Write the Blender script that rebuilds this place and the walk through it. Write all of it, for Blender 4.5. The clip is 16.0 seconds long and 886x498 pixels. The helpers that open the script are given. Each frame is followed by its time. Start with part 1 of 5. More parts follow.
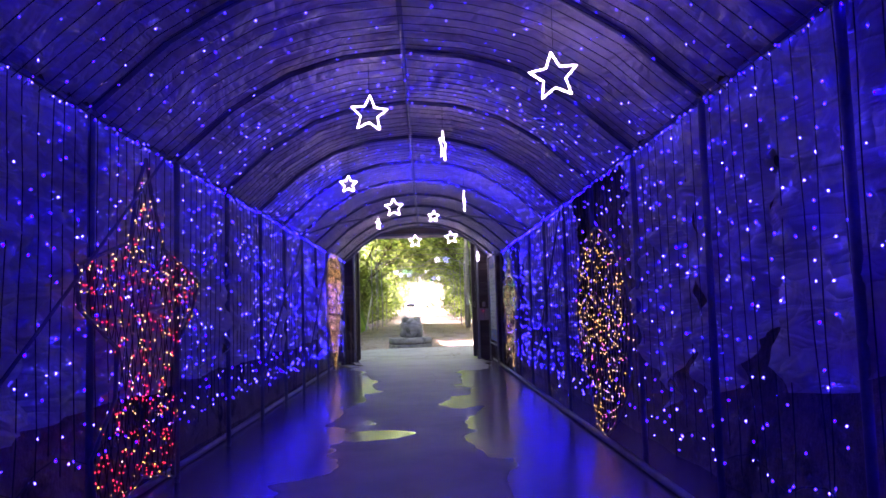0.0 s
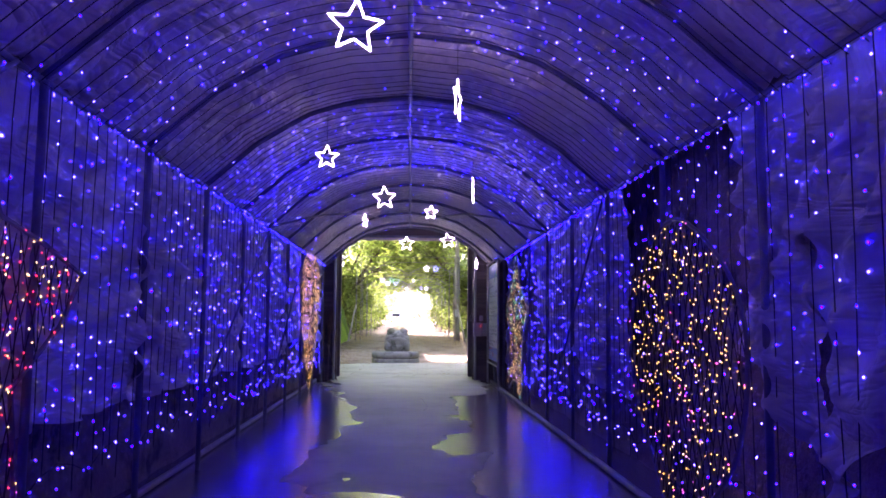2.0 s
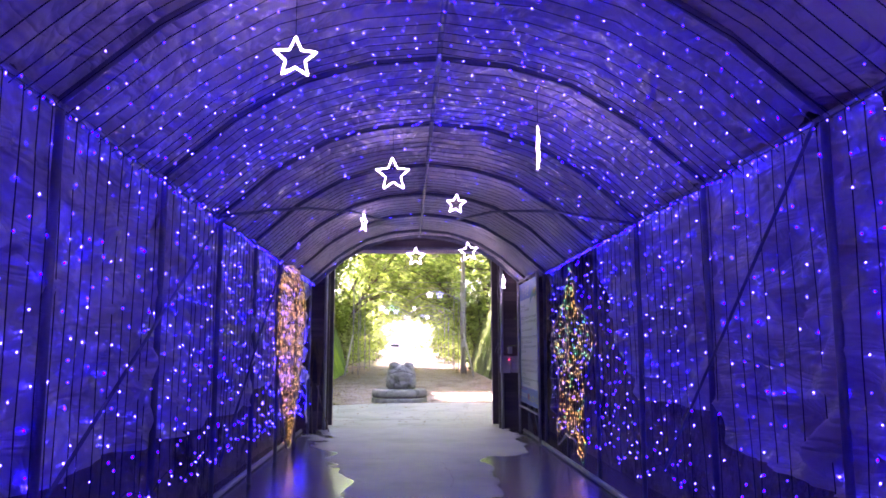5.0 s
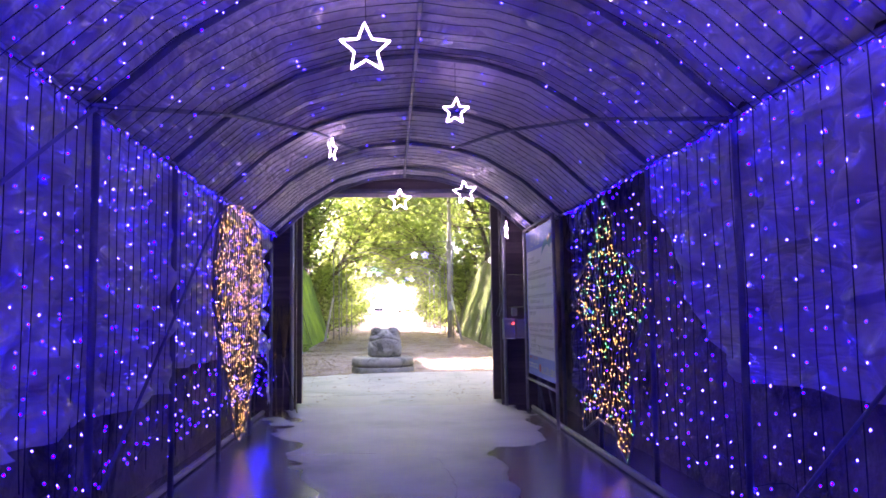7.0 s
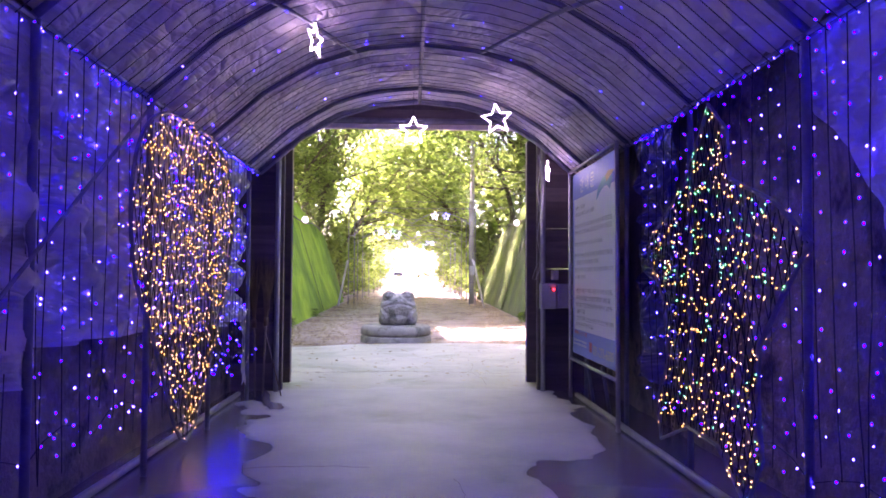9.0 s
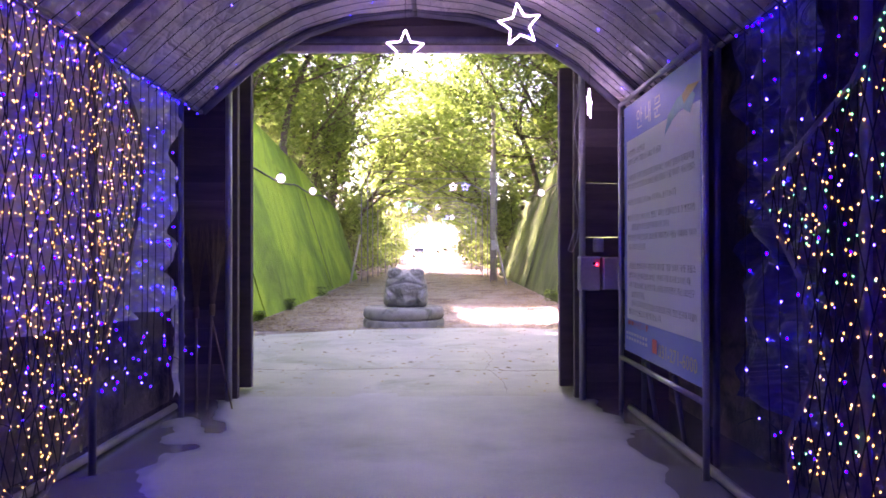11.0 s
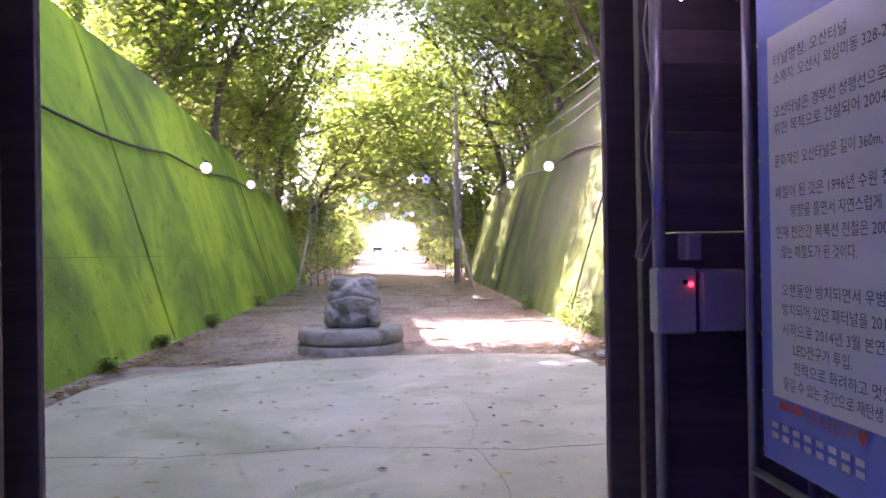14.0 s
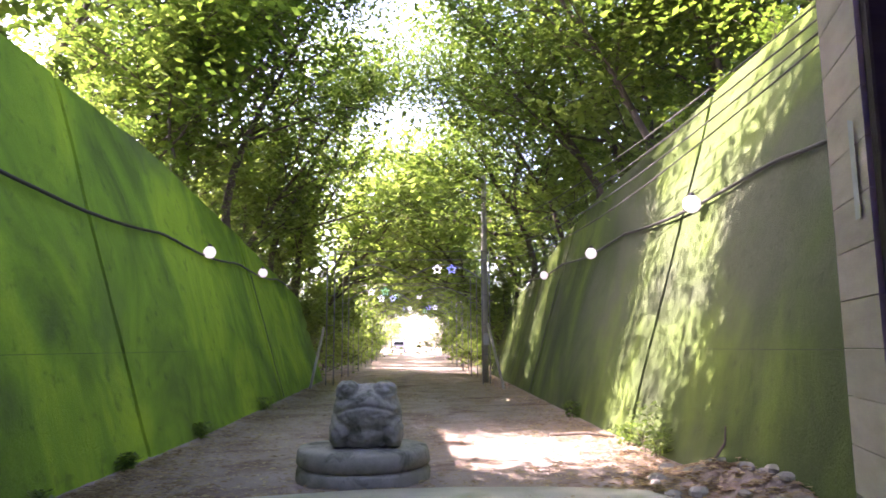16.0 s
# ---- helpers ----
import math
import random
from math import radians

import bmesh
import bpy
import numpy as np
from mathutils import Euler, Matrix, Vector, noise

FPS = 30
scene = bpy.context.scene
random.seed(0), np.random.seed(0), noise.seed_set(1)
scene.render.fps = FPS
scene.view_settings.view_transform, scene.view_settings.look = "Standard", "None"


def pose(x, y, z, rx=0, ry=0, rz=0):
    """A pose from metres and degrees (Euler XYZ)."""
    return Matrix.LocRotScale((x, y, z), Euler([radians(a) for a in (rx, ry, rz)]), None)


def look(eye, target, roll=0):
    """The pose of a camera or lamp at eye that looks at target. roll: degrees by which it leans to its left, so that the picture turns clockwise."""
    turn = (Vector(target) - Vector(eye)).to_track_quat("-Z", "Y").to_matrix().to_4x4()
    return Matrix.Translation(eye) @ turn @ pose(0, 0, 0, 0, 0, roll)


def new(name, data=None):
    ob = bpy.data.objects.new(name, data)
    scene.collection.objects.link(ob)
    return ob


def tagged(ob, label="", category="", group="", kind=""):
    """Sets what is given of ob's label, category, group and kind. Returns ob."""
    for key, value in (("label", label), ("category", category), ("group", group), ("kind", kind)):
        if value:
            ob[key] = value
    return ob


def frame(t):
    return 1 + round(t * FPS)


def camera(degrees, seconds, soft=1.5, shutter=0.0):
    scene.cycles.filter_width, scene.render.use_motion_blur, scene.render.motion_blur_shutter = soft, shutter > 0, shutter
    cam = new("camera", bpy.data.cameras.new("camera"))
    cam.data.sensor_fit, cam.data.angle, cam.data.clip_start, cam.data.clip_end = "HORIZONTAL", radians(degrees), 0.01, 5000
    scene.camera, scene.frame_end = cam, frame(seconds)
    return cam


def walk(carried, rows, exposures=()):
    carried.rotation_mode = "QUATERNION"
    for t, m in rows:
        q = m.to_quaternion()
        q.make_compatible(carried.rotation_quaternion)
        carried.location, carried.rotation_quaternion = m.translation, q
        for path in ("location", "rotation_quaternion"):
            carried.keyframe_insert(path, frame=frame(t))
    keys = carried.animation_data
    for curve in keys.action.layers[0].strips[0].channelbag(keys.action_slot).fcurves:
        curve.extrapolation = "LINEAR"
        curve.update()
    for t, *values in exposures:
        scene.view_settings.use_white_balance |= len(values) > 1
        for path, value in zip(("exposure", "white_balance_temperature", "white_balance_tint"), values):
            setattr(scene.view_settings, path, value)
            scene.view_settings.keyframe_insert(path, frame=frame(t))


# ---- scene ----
cam = camera(63.5, 16.0, soft=1.7)
PATH = [
    (0, (0.091, 0.484, 1.477), (0.146, 2.477, 1.643), -1.7),
    (0.5, (0.083, 1.098, 1.486), (0.138, 3.093, 1.621), -1.1),
    (1, (0.051, 1.696, 1.492), (0.124, 3.69, 1.629), -0.6),
    (1.5, (0.028, 2.291, 1.519), (0.116, 4.282, 1.686), -0.0),
    (2, (-0.033, 2.925, 1.533), (0.058, 4.913, 1.729), 0.4),
    (2.5, (-0.05, 3.53, 1.548), (0.028, 5.518, 1.753), 0.6),
    (3, (-0.071, 4.125, 1.546), (-0.01, 6.111, 1.777), 1.1),
    (3.5, (-0.093, 4.723, 1.54), (-0.034, 6.705, 1.801), 0.3),
    (3.7, (-0.12, 4.964, 1.543), (-0.064, 6.946, 1.809), -0.0),
    (5.8, (-0.355, 7.664, 1.603), (-0.24, 9.639, 1.901), -0.0),
    (6, (-0.363, 7.915, 1.589), (-0.247, 9.888, 1.893), 0.0),
    (6.5, (-0.337, 8.533, 1.588), (-0.171, 10.506, 1.867), -0.5),
    (7, (-0.283, 9.166, 1.572), (-0.138, 11.153, 1.749), -0.8),
    (7.5, (-0.244, 9.818, 1.533), (-0.046, 11.807, 1.58), -0.7),
    (8, (-0.18, 10.403, 1.522), (-0.08, 12.4, 1.544), -0.2),
    (8.5, (-0.19, 11.034, 1.517), (-0.097, 13.032, 1.567), 0.1),
    (9, (-0.131, 11.63, 1.511), (-0.046, 13.627, 1.594), 0.3),
    (9.2, (-0.106, 11.832, 1.492), (-0.033, 13.828, 1.586), 0.6),
    (11.3, (0.162, 14.394, 1.477), (0.173, 16.394, 1.488), -0.0),
    (11.5, (0.154, 14.609, 1.483), (0.153, 16.609, 1.501), 0.3),
    (12, (0.131, 15.202, 1.51), (0.135, 17.202, 1.554), 0.6),
    (12.5, (0.153, 15.758, 1.556), (0.153, 17.756, 1.63), 0.5),
    (13, (0.132, 16.302, 1.579), (0.16, 18.3, 1.66), -0.1),
    (13.5, (0.199, 16.912, 1.581), (0.275, 18.91, 1.635), -0.3),
    (14, (0.217, 17.524, 1.564), (0.351, 19.52, 1.573), -0.9),
    (14.5, (0.193, 18.096, 1.571), (0.299, 20.093, 1.607), -1.1),
    (15, (0.148, 18.71, 1.567), (0.195, 20.71, 1.588), 0.1),
    (15.5, (0.15, 19.282, 1.584), (0.279, 21.276, 1.668), -0.7),
    (16, (0.163, 19.823, 1.621), (0.238, 21.803, 1.893), -0.4),
]
walk(cam, [(t, look(eye, target, roll)) for t, eye, target, roll in PATH],
     exposures=[(0.0, 4.4, 6500, 50), (3.5, 4.75, 6500, 56), (6.0, 4.98, 6500, 60), (9.0, 5.0, 6500, 68), (11.5, 4.65, 6500, 74), (13.0, 4.45, 6500, 69), (14.5, 4.3, 6500, 62), (16.0, 3.5, 6500, 44)])

# ---- world and sun ----
SUN_EL, SUN_AZ = radians(42), radians(-74)      # azimuth from +y towards +x
world = bpy.data.worlds.new("sky")
scene.world = world
world.use_nodes = True
wn = world.node_tree
sky = wn.nodes.new("ShaderNodeTexSky")
sky.sky_type, sky.sun_disc, sky.sun_elevation, sky.sun_rotation = "NISHITA", False, SUN_EL, SUN_AZ
sky.dust_density = 3.0
wn.nodes["Background"].inputs["Strength"].default_value = 0.15
wn.links.new(sky.outputs["Color"], wn.nodes["Background"].inputs["Color"])
sun_data = bpy.data.lights.new("sun", "SUN")
sun_data.energy, sun_data.angle, sun_data.color = 5.0, radians(0.55), (1.0, 0.93, 0.82)
sun = new("sun", sun_data)
to_sun = Vector((math.sin(SUN_AZ) * math.cos(SUN_EL), math.cos(SUN_AZ) * math.cos(SUN_EL), math.sin(SUN_EL)))
sun.matrix_world = look(to_sun * 60, (0, 0, 0))

# strengths of the lamps that the place has
BLUE_POWER, FIGURE_POWER, STAR_POWER, GLOBE_POWER = 4.9, 0.2, 0.9, 0.08

rng = random.Random(7)


# ---- materials ----
def ramp(nt, fac, stops):
    n = nt.nodes.new("ShaderNodeValToRGB")
    while len(n.color_ramp.elements) < len(stops):
        n.color_ramp.elements.new(0.5)
    for e, (p, c) in zip(n.color_ramp.elements, stops):
        e.position, e.color = p, (*c, 1)
    nt.links.new(fac, n.inputs["Fac"])
    return n.outputs["Color"]


def tex_noise(nt, scale, detail=4.0, rough=0.55, stretch=None, distortion=0.0):
    co = nt.nodes.new("ShaderNodeTexCoord").outputs["Object"]
    if stretch:
        mp = nt.nodes.new("ShaderNodeMapping")
        mp.inputs["Scale"].default_value = stretch
        nt.links.new(co, mp.inputs["Vector"])
        co = mp.outputs["Vector"]
    n = nt.nodes.new("ShaderNodeTexNoise")
    n.inputs["Scale"].default_value, n.inputs["Detail"].default_value = scale, detail
    n.inputs["Roughness"].default_value, n.inputs["Distortion"].default_value = rough, distortion
    nt.links.new(co, n.inputs["Vector"])
    return n.outputs["Fac"]


def mixed(nt, fac, a, b, mode="MIX"):
    n = nt.nodes.new("ShaderNodeMix")
    n.data_type, n.blend_type = "RGBA", mode
    for sock, v in ((n.inputs[0], fac), (n.inputs[6], a), (n.inputs[7], b)):
        if hasattr(v, "is_linked"):
            nt.links.new(v, sock)
        elif isinstance(v, tuple):
            sock.default_value = (*v, 1)
        else:
            sock.default_value = v
    return n.outputs[2]


def mathn(nt, op, a, b=0.0):
    n = nt.nodes.new("ShaderNodeMath")
    n.operation = op
    for sock, v in zip(n.inputs, (a, b)):
        if hasattr(v, "is_linked"):
            nt.links.new(v, sock)
        else:
            sock.default_value = v
    return n.outputs[0]


def surface(name, dark, light, scale=3.0, fine=40.0, rough=0.8, metal=0.0, bump=0.3, depth=0.01, stretch=None, stain=None, vary=0.0, grit=0.55):
    """A weathered surface: two tones by broad noise, fine grain, bump, and stains of a third colour."""
    m = bpy.data.materials.new(name)
    m.use_nodes = True
    nt = m.node_tree
    b = nt.nodes["Principled BSDF"]
    broad = tex_noise(nt, scale, 5, 0.6, stretch)
    grain = tex_noise(nt, fine, 4, 0.6, stretch)
    col = ramp(nt, broad, [(0.3, dark), (0.7, light)])
    col = mixed(nt, mathn(nt, "MULTIPLY", grain, grit), col, tuple(c * 0.45 for c in dark))
    if stain:
        mask = ramp(nt, tex_noise(nt, scale * 0.6, 6, 0.65, stretch, 0.6), [(0.52, (0, 0, 0)), (0.66, (1, 1, 1))])
        col = mixed(nt, mask, col, stain)
    if vary:
        info = nt.nodes.new("ShaderNodeObjectInfo")
        f = nt.nodes.new("ShaderNodeMapRange")
        f.inputs["To Min"].default_value, f.inputs["To Max"].default_value = 1 - vary, 1 + vary
        nt.links.new(info.outputs["Random"], f.inputs["Value"])
        hs = nt.nodes.new("ShaderNodeHueSaturation")
        nt.links.new(f.outputs[0], hs.inputs["Value"])
        nt.links.new(col, hs.inputs["Color"])
        col = hs.outputs["Color"]
    nt.links.new(col, b.inputs["Base Color"])
    r = nt.nodes.new("ShaderNodeMapRange")
    r.inputs["To Min"].default_value, r.inputs["To Max"].default_value = max(0.05, rough - 0.15), min(1, rough + 0.15)
    nt.links.new(broad, r.inputs["Value"])
    nt.links.new(r.outputs[0], b.inputs["Roughness"])
    b.inputs["Metallic"].default_value = metal
    bp = nt.nodes.new("ShaderNodeBump")
    bp.inputs["Strength"].default_value, bp.inputs["Distance"].default_value = bump, depth
    nt.links.new(mathn(nt, "ADD", grain, broad), bp.inputs["Height"])
    nt.links.new(bp.outputs["Normal"], b.inputs["Normal"])
    return m


def glow(name, colour, strength, base=(0.6, 0.6, 0.6)):
    m = bpy.data.materials.new(name)
    m.use_nodes = True
    b = m.node_tree.nodes["Principled BSDF"]
    b.inputs["Base Color"].default_value = (*base, 1)
    b.inputs["Emission Color"].default_value = (*colour, 1)
    b.inputs["Emission Strength"].default_value = strength
    return m


def floor_material():
    """Worn concrete, wet along both edges and in patches."""
    m = bpy.data.materials.new("wet_concrete")
    m.use_nodes = True
    nt = m.node_tree
    b = nt.nodes["Principled BSDF"]
    co = nt.nodes.new("ShaderNodeTexCoord").outputs["Object"]
    sep = nt.nodes.new("ShaderNodeSeparateXYZ")
    nt.links.new(co, sep.inputs[0])
    edge = mathn(nt, "ABSOLUTE", mathn(nt, "ADD", sep.outputs["X"], 0.15))
    blob = tex_noise(nt, 0.9, 3, 0.45, (1.0, 0.75, 1.0), 0.4)
    pool = nt.nodes.new("ShaderNodeVectorMath")
    pool.operation = "DISTANCE"
    pool.inputs[1].default_value = (-0.37, 9.15, 0.0)
    nt.links.new(co, pool.inputs[0])
    near_pool = mathn(nt, "MULTIPLY", mathn(nt, "MAXIMUM", mathn(nt, "SUBTRACT", 0.58, pool.outputs["Value"]), 0.0), 1.1)
    wet = mathn(nt, "ADD", mathn(nt, "MULTIPLY", edge, 0.42), mathn(nt, "MULTIPLY", blob, 0.85))
    wet = mathn(nt, "ADD", wet, near_pool)
    dryness = nt.nodes.new("ShaderNodeMapRange")          # the mouth of the tunnel has dried
    dryness.inputs["From Min"].default_value, dryness.inputs["From Max"].default_value = 16.0, 19.0
    dryness.inputs["To Min"].default_value, dryness.inputs["To Max"].default_value = 0.0, 0.42
    nt.links.new(sep.outputs["Y"], dryness.inputs["Value"])
    wet = mathn(nt, "SUBTRACT", wet, dryness.outputs[0])
    mask = ramp(nt, wet, [(0.75, (0, 0, 0)), (0.79, (1, 1, 1))])
    broad = tex_noise(nt, 1.3, 5, 0.6)
    grain = tex_noise(nt, 55, 4, 0.6)
    dry = ramp(nt, broad, [(0.3, (0.36, 0.355, 0.33)), (0.7, (0.53, 0.525, 0.49))])
    dry = mixed(nt, mathn(nt, "MULTIPLY", grain, 0.35), dry, (0.09, 0.09, 0.085))
    moss = ramp(nt, tex_noise(nt, 0.8, 6, 0.6), [(0.56, (0, 0, 0)), (0.72, (0.5, 0.5, 0.5))])
    dry = mixed(nt, moss, dry, (0.17, 0.18, 0.10))
    col = mixed(nt, mask, dry, (0.24, 0.235, 0.23))
    nt.links.new(col, b.inputs["Base Color"])
    gloss = nt.nodes.new("ShaderNodeMapRange")
    gloss.inputs["To Min"].default_value, gloss.inputs["To Max"].default_value = 0.5, 1.0
    nt.links.new(mask, gloss.inputs["Value"])
    nt.links.new(gloss.outputs[0], b.inputs["Specular IOR Level"])
    nt.links.new(mathn(nt, "MULTIPLY", mask, 0.9), b.inputs["Coat Weight"])      # the film of water
    b.inputs["Coat Roughness"].default_value = 0.2
    rr = nt.nodes.new("ShaderNodeMapRange")
    rr.inputs["To Min"].default_value, rr.inputs["To Max"].default_value = 0.50, 0.24
    nt.links.new(mask, rr.inputs["Value"])
    nt.links.new(mathn(nt, "ADD", rr.outputs[0], mathn(nt, "MULTIPLY", mathn(nt, "SUBTRACT", broad, 0.5), 0.16)), b.inputs["Roughness"])
    bp = nt.nodes.new("ShaderNodeBump")
    bp.inputs["Distance"].default_value = 0.004
    h = mathn(nt, "MULTIPLY", mathn(nt, "ADD", grain, broad), mathn(nt, "SUBTRACT", 1.0, mathn(nt, "MULTIPLY", mask, 0.93)))
    bp.inputs["Strength"].default_value = 0.35
    nt.links.new(h, bp.inputs["Height"])
    nt.links.new(bp.outputs["Normal"], b.inputs["Normal"])
    return m


def tarp_material(name, a, c, thin):
    """Grubby plastic sheet that lets a little light through."""
    m = surface(name, a, c, 1.6, 30, 0.34, 0, 0.3, 0.006, None, tuple(v * 0.72 for v in a), 0.06, 0.25)
    nt = m.node_tree
    b, out = nt.nodes["Principled BSDF"], nt.nodes["Material Output"]
    tr = nt.nodes.new("ShaderNodeBsdfTranslucent")
    tr.inputs["Color"].default_value = (*c, 1)
    mx = nt.nodes.new("ShaderNodeMixShader")
    mx.inputs["Fac"].default_value = thin
    crease = mathn(nt, "ABSOLUTE", mathn(nt, "SUBTRACT", tex_noise(nt, 2.4, 3, 0.5, (1.0, 1.0, 0.7), 0.8), 0.5))
    fold = mathn(nt, "ABSOLUTE", mathn(nt, "SUBTRACT", tex_noise(nt, 1.5, 2, 0.5, (1.0, 0.8, 3.2), 1.6), 0.5))
    crease = mathn(nt, "ADD", crease, mathn(nt, "MULTIPLY", fold, 0.9))
    cb = nt.nodes.new("ShaderNodeBump")
    cb.inputs["Strength"].default_value, cb.inputs["Distance"].default_value = 1.0, 0.17
    nt.links.new(crease, cb.inputs["Height"])
    nt.links.new(nt.nodes["Bump"].outputs["Normal"], cb.inputs["Normal"])
    nt.links.new(cb.outputs["Normal"], b.inputs["Normal"])
    nt.links.new(b.outputs[0], mx.inputs[1])
    nt.links.new(tr.outputs[0], mx.inputs[2])
    nt.links.new(mx.outputs[0], out.inputs["Surface"])
    return m


def leaf_material(name, dark, light):
    m = bpy.data.materials.new(name)
    m.use_nodes = True
    nt = m.node_tree
    b, out = nt.nodes["Principled BSDF"], nt.nodes["Material Output"]
    geo = nt.nodes.new("ShaderNodeNewGeometry")
    col = ramp(nt, geo.outputs["Random Per Island"], [(0.0, dark), (0.6, tuple((p + q) / 2 for p, q in zip(dark, light))), (1.0, light)])
    nt.links.new(col, b.inputs["Base Color"])
    b.inputs["Roughness"].default_value = 0.45
    tr = nt.nodes.new("ShaderNodeBsdfTranslucent")
    bright = mixed(nt, 1.0, col, (1.45, 1.55, 0.85), "MULTIPLY")
    nt.links.new(bright, tr.inputs["Color"])
    mx = nt.nodes.new("ShaderNodeMixShader")
    mx.inputs["Fac"].default_value = 0.56
    nt.links.new(b.outputs[0], mx.inputs[1])
    nt.links.new(tr.outputs[0], mx.inputs[2])
    nt.links.new(mx.outputs[0], out.inputs["Surface"])
    return m


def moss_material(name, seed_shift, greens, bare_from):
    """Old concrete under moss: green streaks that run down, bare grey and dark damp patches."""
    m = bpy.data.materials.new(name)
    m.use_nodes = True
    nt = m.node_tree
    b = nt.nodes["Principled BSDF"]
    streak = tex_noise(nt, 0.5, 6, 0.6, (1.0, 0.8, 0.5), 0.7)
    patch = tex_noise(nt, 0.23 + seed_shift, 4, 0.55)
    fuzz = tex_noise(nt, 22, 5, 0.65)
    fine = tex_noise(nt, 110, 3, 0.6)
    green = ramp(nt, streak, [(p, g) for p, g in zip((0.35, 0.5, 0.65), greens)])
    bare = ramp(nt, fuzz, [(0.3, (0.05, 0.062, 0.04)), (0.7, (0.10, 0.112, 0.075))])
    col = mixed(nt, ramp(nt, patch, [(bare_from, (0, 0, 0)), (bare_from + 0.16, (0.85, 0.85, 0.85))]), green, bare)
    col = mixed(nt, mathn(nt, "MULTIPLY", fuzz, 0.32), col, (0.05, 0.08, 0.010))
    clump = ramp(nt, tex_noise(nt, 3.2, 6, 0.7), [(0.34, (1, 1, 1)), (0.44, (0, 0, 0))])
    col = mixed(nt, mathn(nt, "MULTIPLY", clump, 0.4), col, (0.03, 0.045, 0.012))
    nt.links.new(col, b.inputs["Base Color"])
    b.inputs["Roughness"].default_value = 0.95
    bp = nt.nodes.new("ShaderNodeBump")
    bp.inputs["Strength"].default_value, bp.inputs["Distance"].default_value = 0.9, 0.05
    nt.links.new(mathn(nt, "ADD", fuzz, mathn(nt, "MULTIPLY", fine, 0.5)), bp.inputs["Height"])
    nt.links.new(bp.outputs["Normal"], b.inputs["Normal"])
    return m


M_FLOOR = floor_material()
M_TARP = tarp_material("grey_tarpaulin", (0.62, 0.59, 0.55), (0.80, 0.77, 0.72), 0.12)
M_NET = tarp_material("dark_blue_netting", (0.08, 0.08, 0.16), (0.14, 0.14, 0.26), 0.15)
M_ROOF = tarp_material("roof_tarpaulin", (0.62, 0.57, 0.50), (0.80, 0.75, 0.67), 0.05)
M_STONE = surface("damp_stone", (0.20, 0.17, 0.125), (0.42, 0.35, 0.25), 2.2, 18, 0.85, 0, 0.8, 0.05, None, (0.05, 0.045, 0.04))
M_BRICK = surface("sooty_brickwork", (0.13, 0.09, 0.085), (0.25, 0.17, 0.155), 1.4, 14, 0.9, 0, 0.7, 0.03)
M_PIPE = surface("painted_steel_pipe", (0.16, 0.16, 0.18), (0.27, 0.27, 0.31), 6, 60, 0.42, 0.3, 0.15, 0.002)
M_GALV = surface("galvanised_pipe", (0.38, 0.38, 0.40), (0.55, 0.55, 0.57), 5, 60, 0.35, 0.7, 0.1, 0.002)
M_KERB = surface("grubby_plastic_pipe", (0.30, 0.29, 0.27), (0.48, 0.46, 0.43), 5, 40, 0.5, 0, 0.2, 0.004)
M_WIRE = surface("black_cable", (0.012, 0.012, 0.014), (0.03, 0.03, 0.032), 20, 90, 0.5, 0, 0.1, 0.001)
M_PLANK = surface("dark_plank", (0.085, 0.066, 0.06), (0.17, 0.13, 0.115), 2, 30, 0.5, 0, 0.5, 0.006, (0.5, 6, 6), None, 0.3)
M_JAMB = surface("pale_weathered_board", (0.68, 0.58, 0.45), (0.84, 0.75, 0.62), 3, 30, 0.75, 0, 0.4, 0.005, (6, 0.6, 6), None, 0.12, 0.25)
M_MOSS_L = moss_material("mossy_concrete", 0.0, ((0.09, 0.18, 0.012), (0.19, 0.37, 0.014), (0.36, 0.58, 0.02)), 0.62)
# right wall: larger bare share, and its shade put into darker greens
M_MOSS_R = moss_material("mossy_concrete_bare_shaded", 0.06, ((0.028, 0.046, 0.012), (0.055, 0.095, 0.012), (0.12, 0.19, 0.018)), 0.51)
M_DIRT = surface("trodden_earth_and_litter", (0.29, 0.225, 0.18), (0.48, 0.41, 0.35), 1.1, 34, 0.95, 0, 1.0, 0.05, None, (0.15, 0.095, 0.07))
M_BANK = surface("woodland_floor", (0.03, 0.04, 0.012), (0.075, 0.075, 0.03), 0.8, 14, 0.95, 0, 0.8, 0.08)
M_APRON = surface("outdoor_concrete", (0.32, 0.312, 0.24), (0.54, 0.525, 0.43), 1.3, 45, 0.5, 0, 0.3, 0.004, None, (0.22, 0.235, 0.16))
M_GRANITE = surface("weathered_granite", (0.215, 0.21, 0.17), (0.37, 0.36, 0.30), 5, 60, 0.85, 0, 0.7, 0.012, None, (0.07, 0.075, 0.05))
M_BARK = surface("bark", (0.07, 0.055, 0.042), (0.16, 0.13, 0.10), 4, 30, 0.95, 0, 0.8, 0.03, (1, 1, 0.25))
M_POLE = surface("spun_concrete_pole", (0.30, 0.29, 0.27), (0.42, 0.40, 0.37), 3, 40, 0.8, 0, 0.2, 0.004)
M_LEAF = leaf_material("leaf_green", (0.065, 0.105, 0.03), (0.15, 0.21, 0.05))
M_LEAF2 = leaf_material("leaf_bright", (0.06, 0.11, 0.026), (0.16, 0.23, 0.046))
# far foliage: haze and daylight put into paler leaf colours
M_LEAF_FAR = leaf_material("leaf_far_haze", (0.11, 0.16, 0.045), (0.23, 0.30, 0.09))
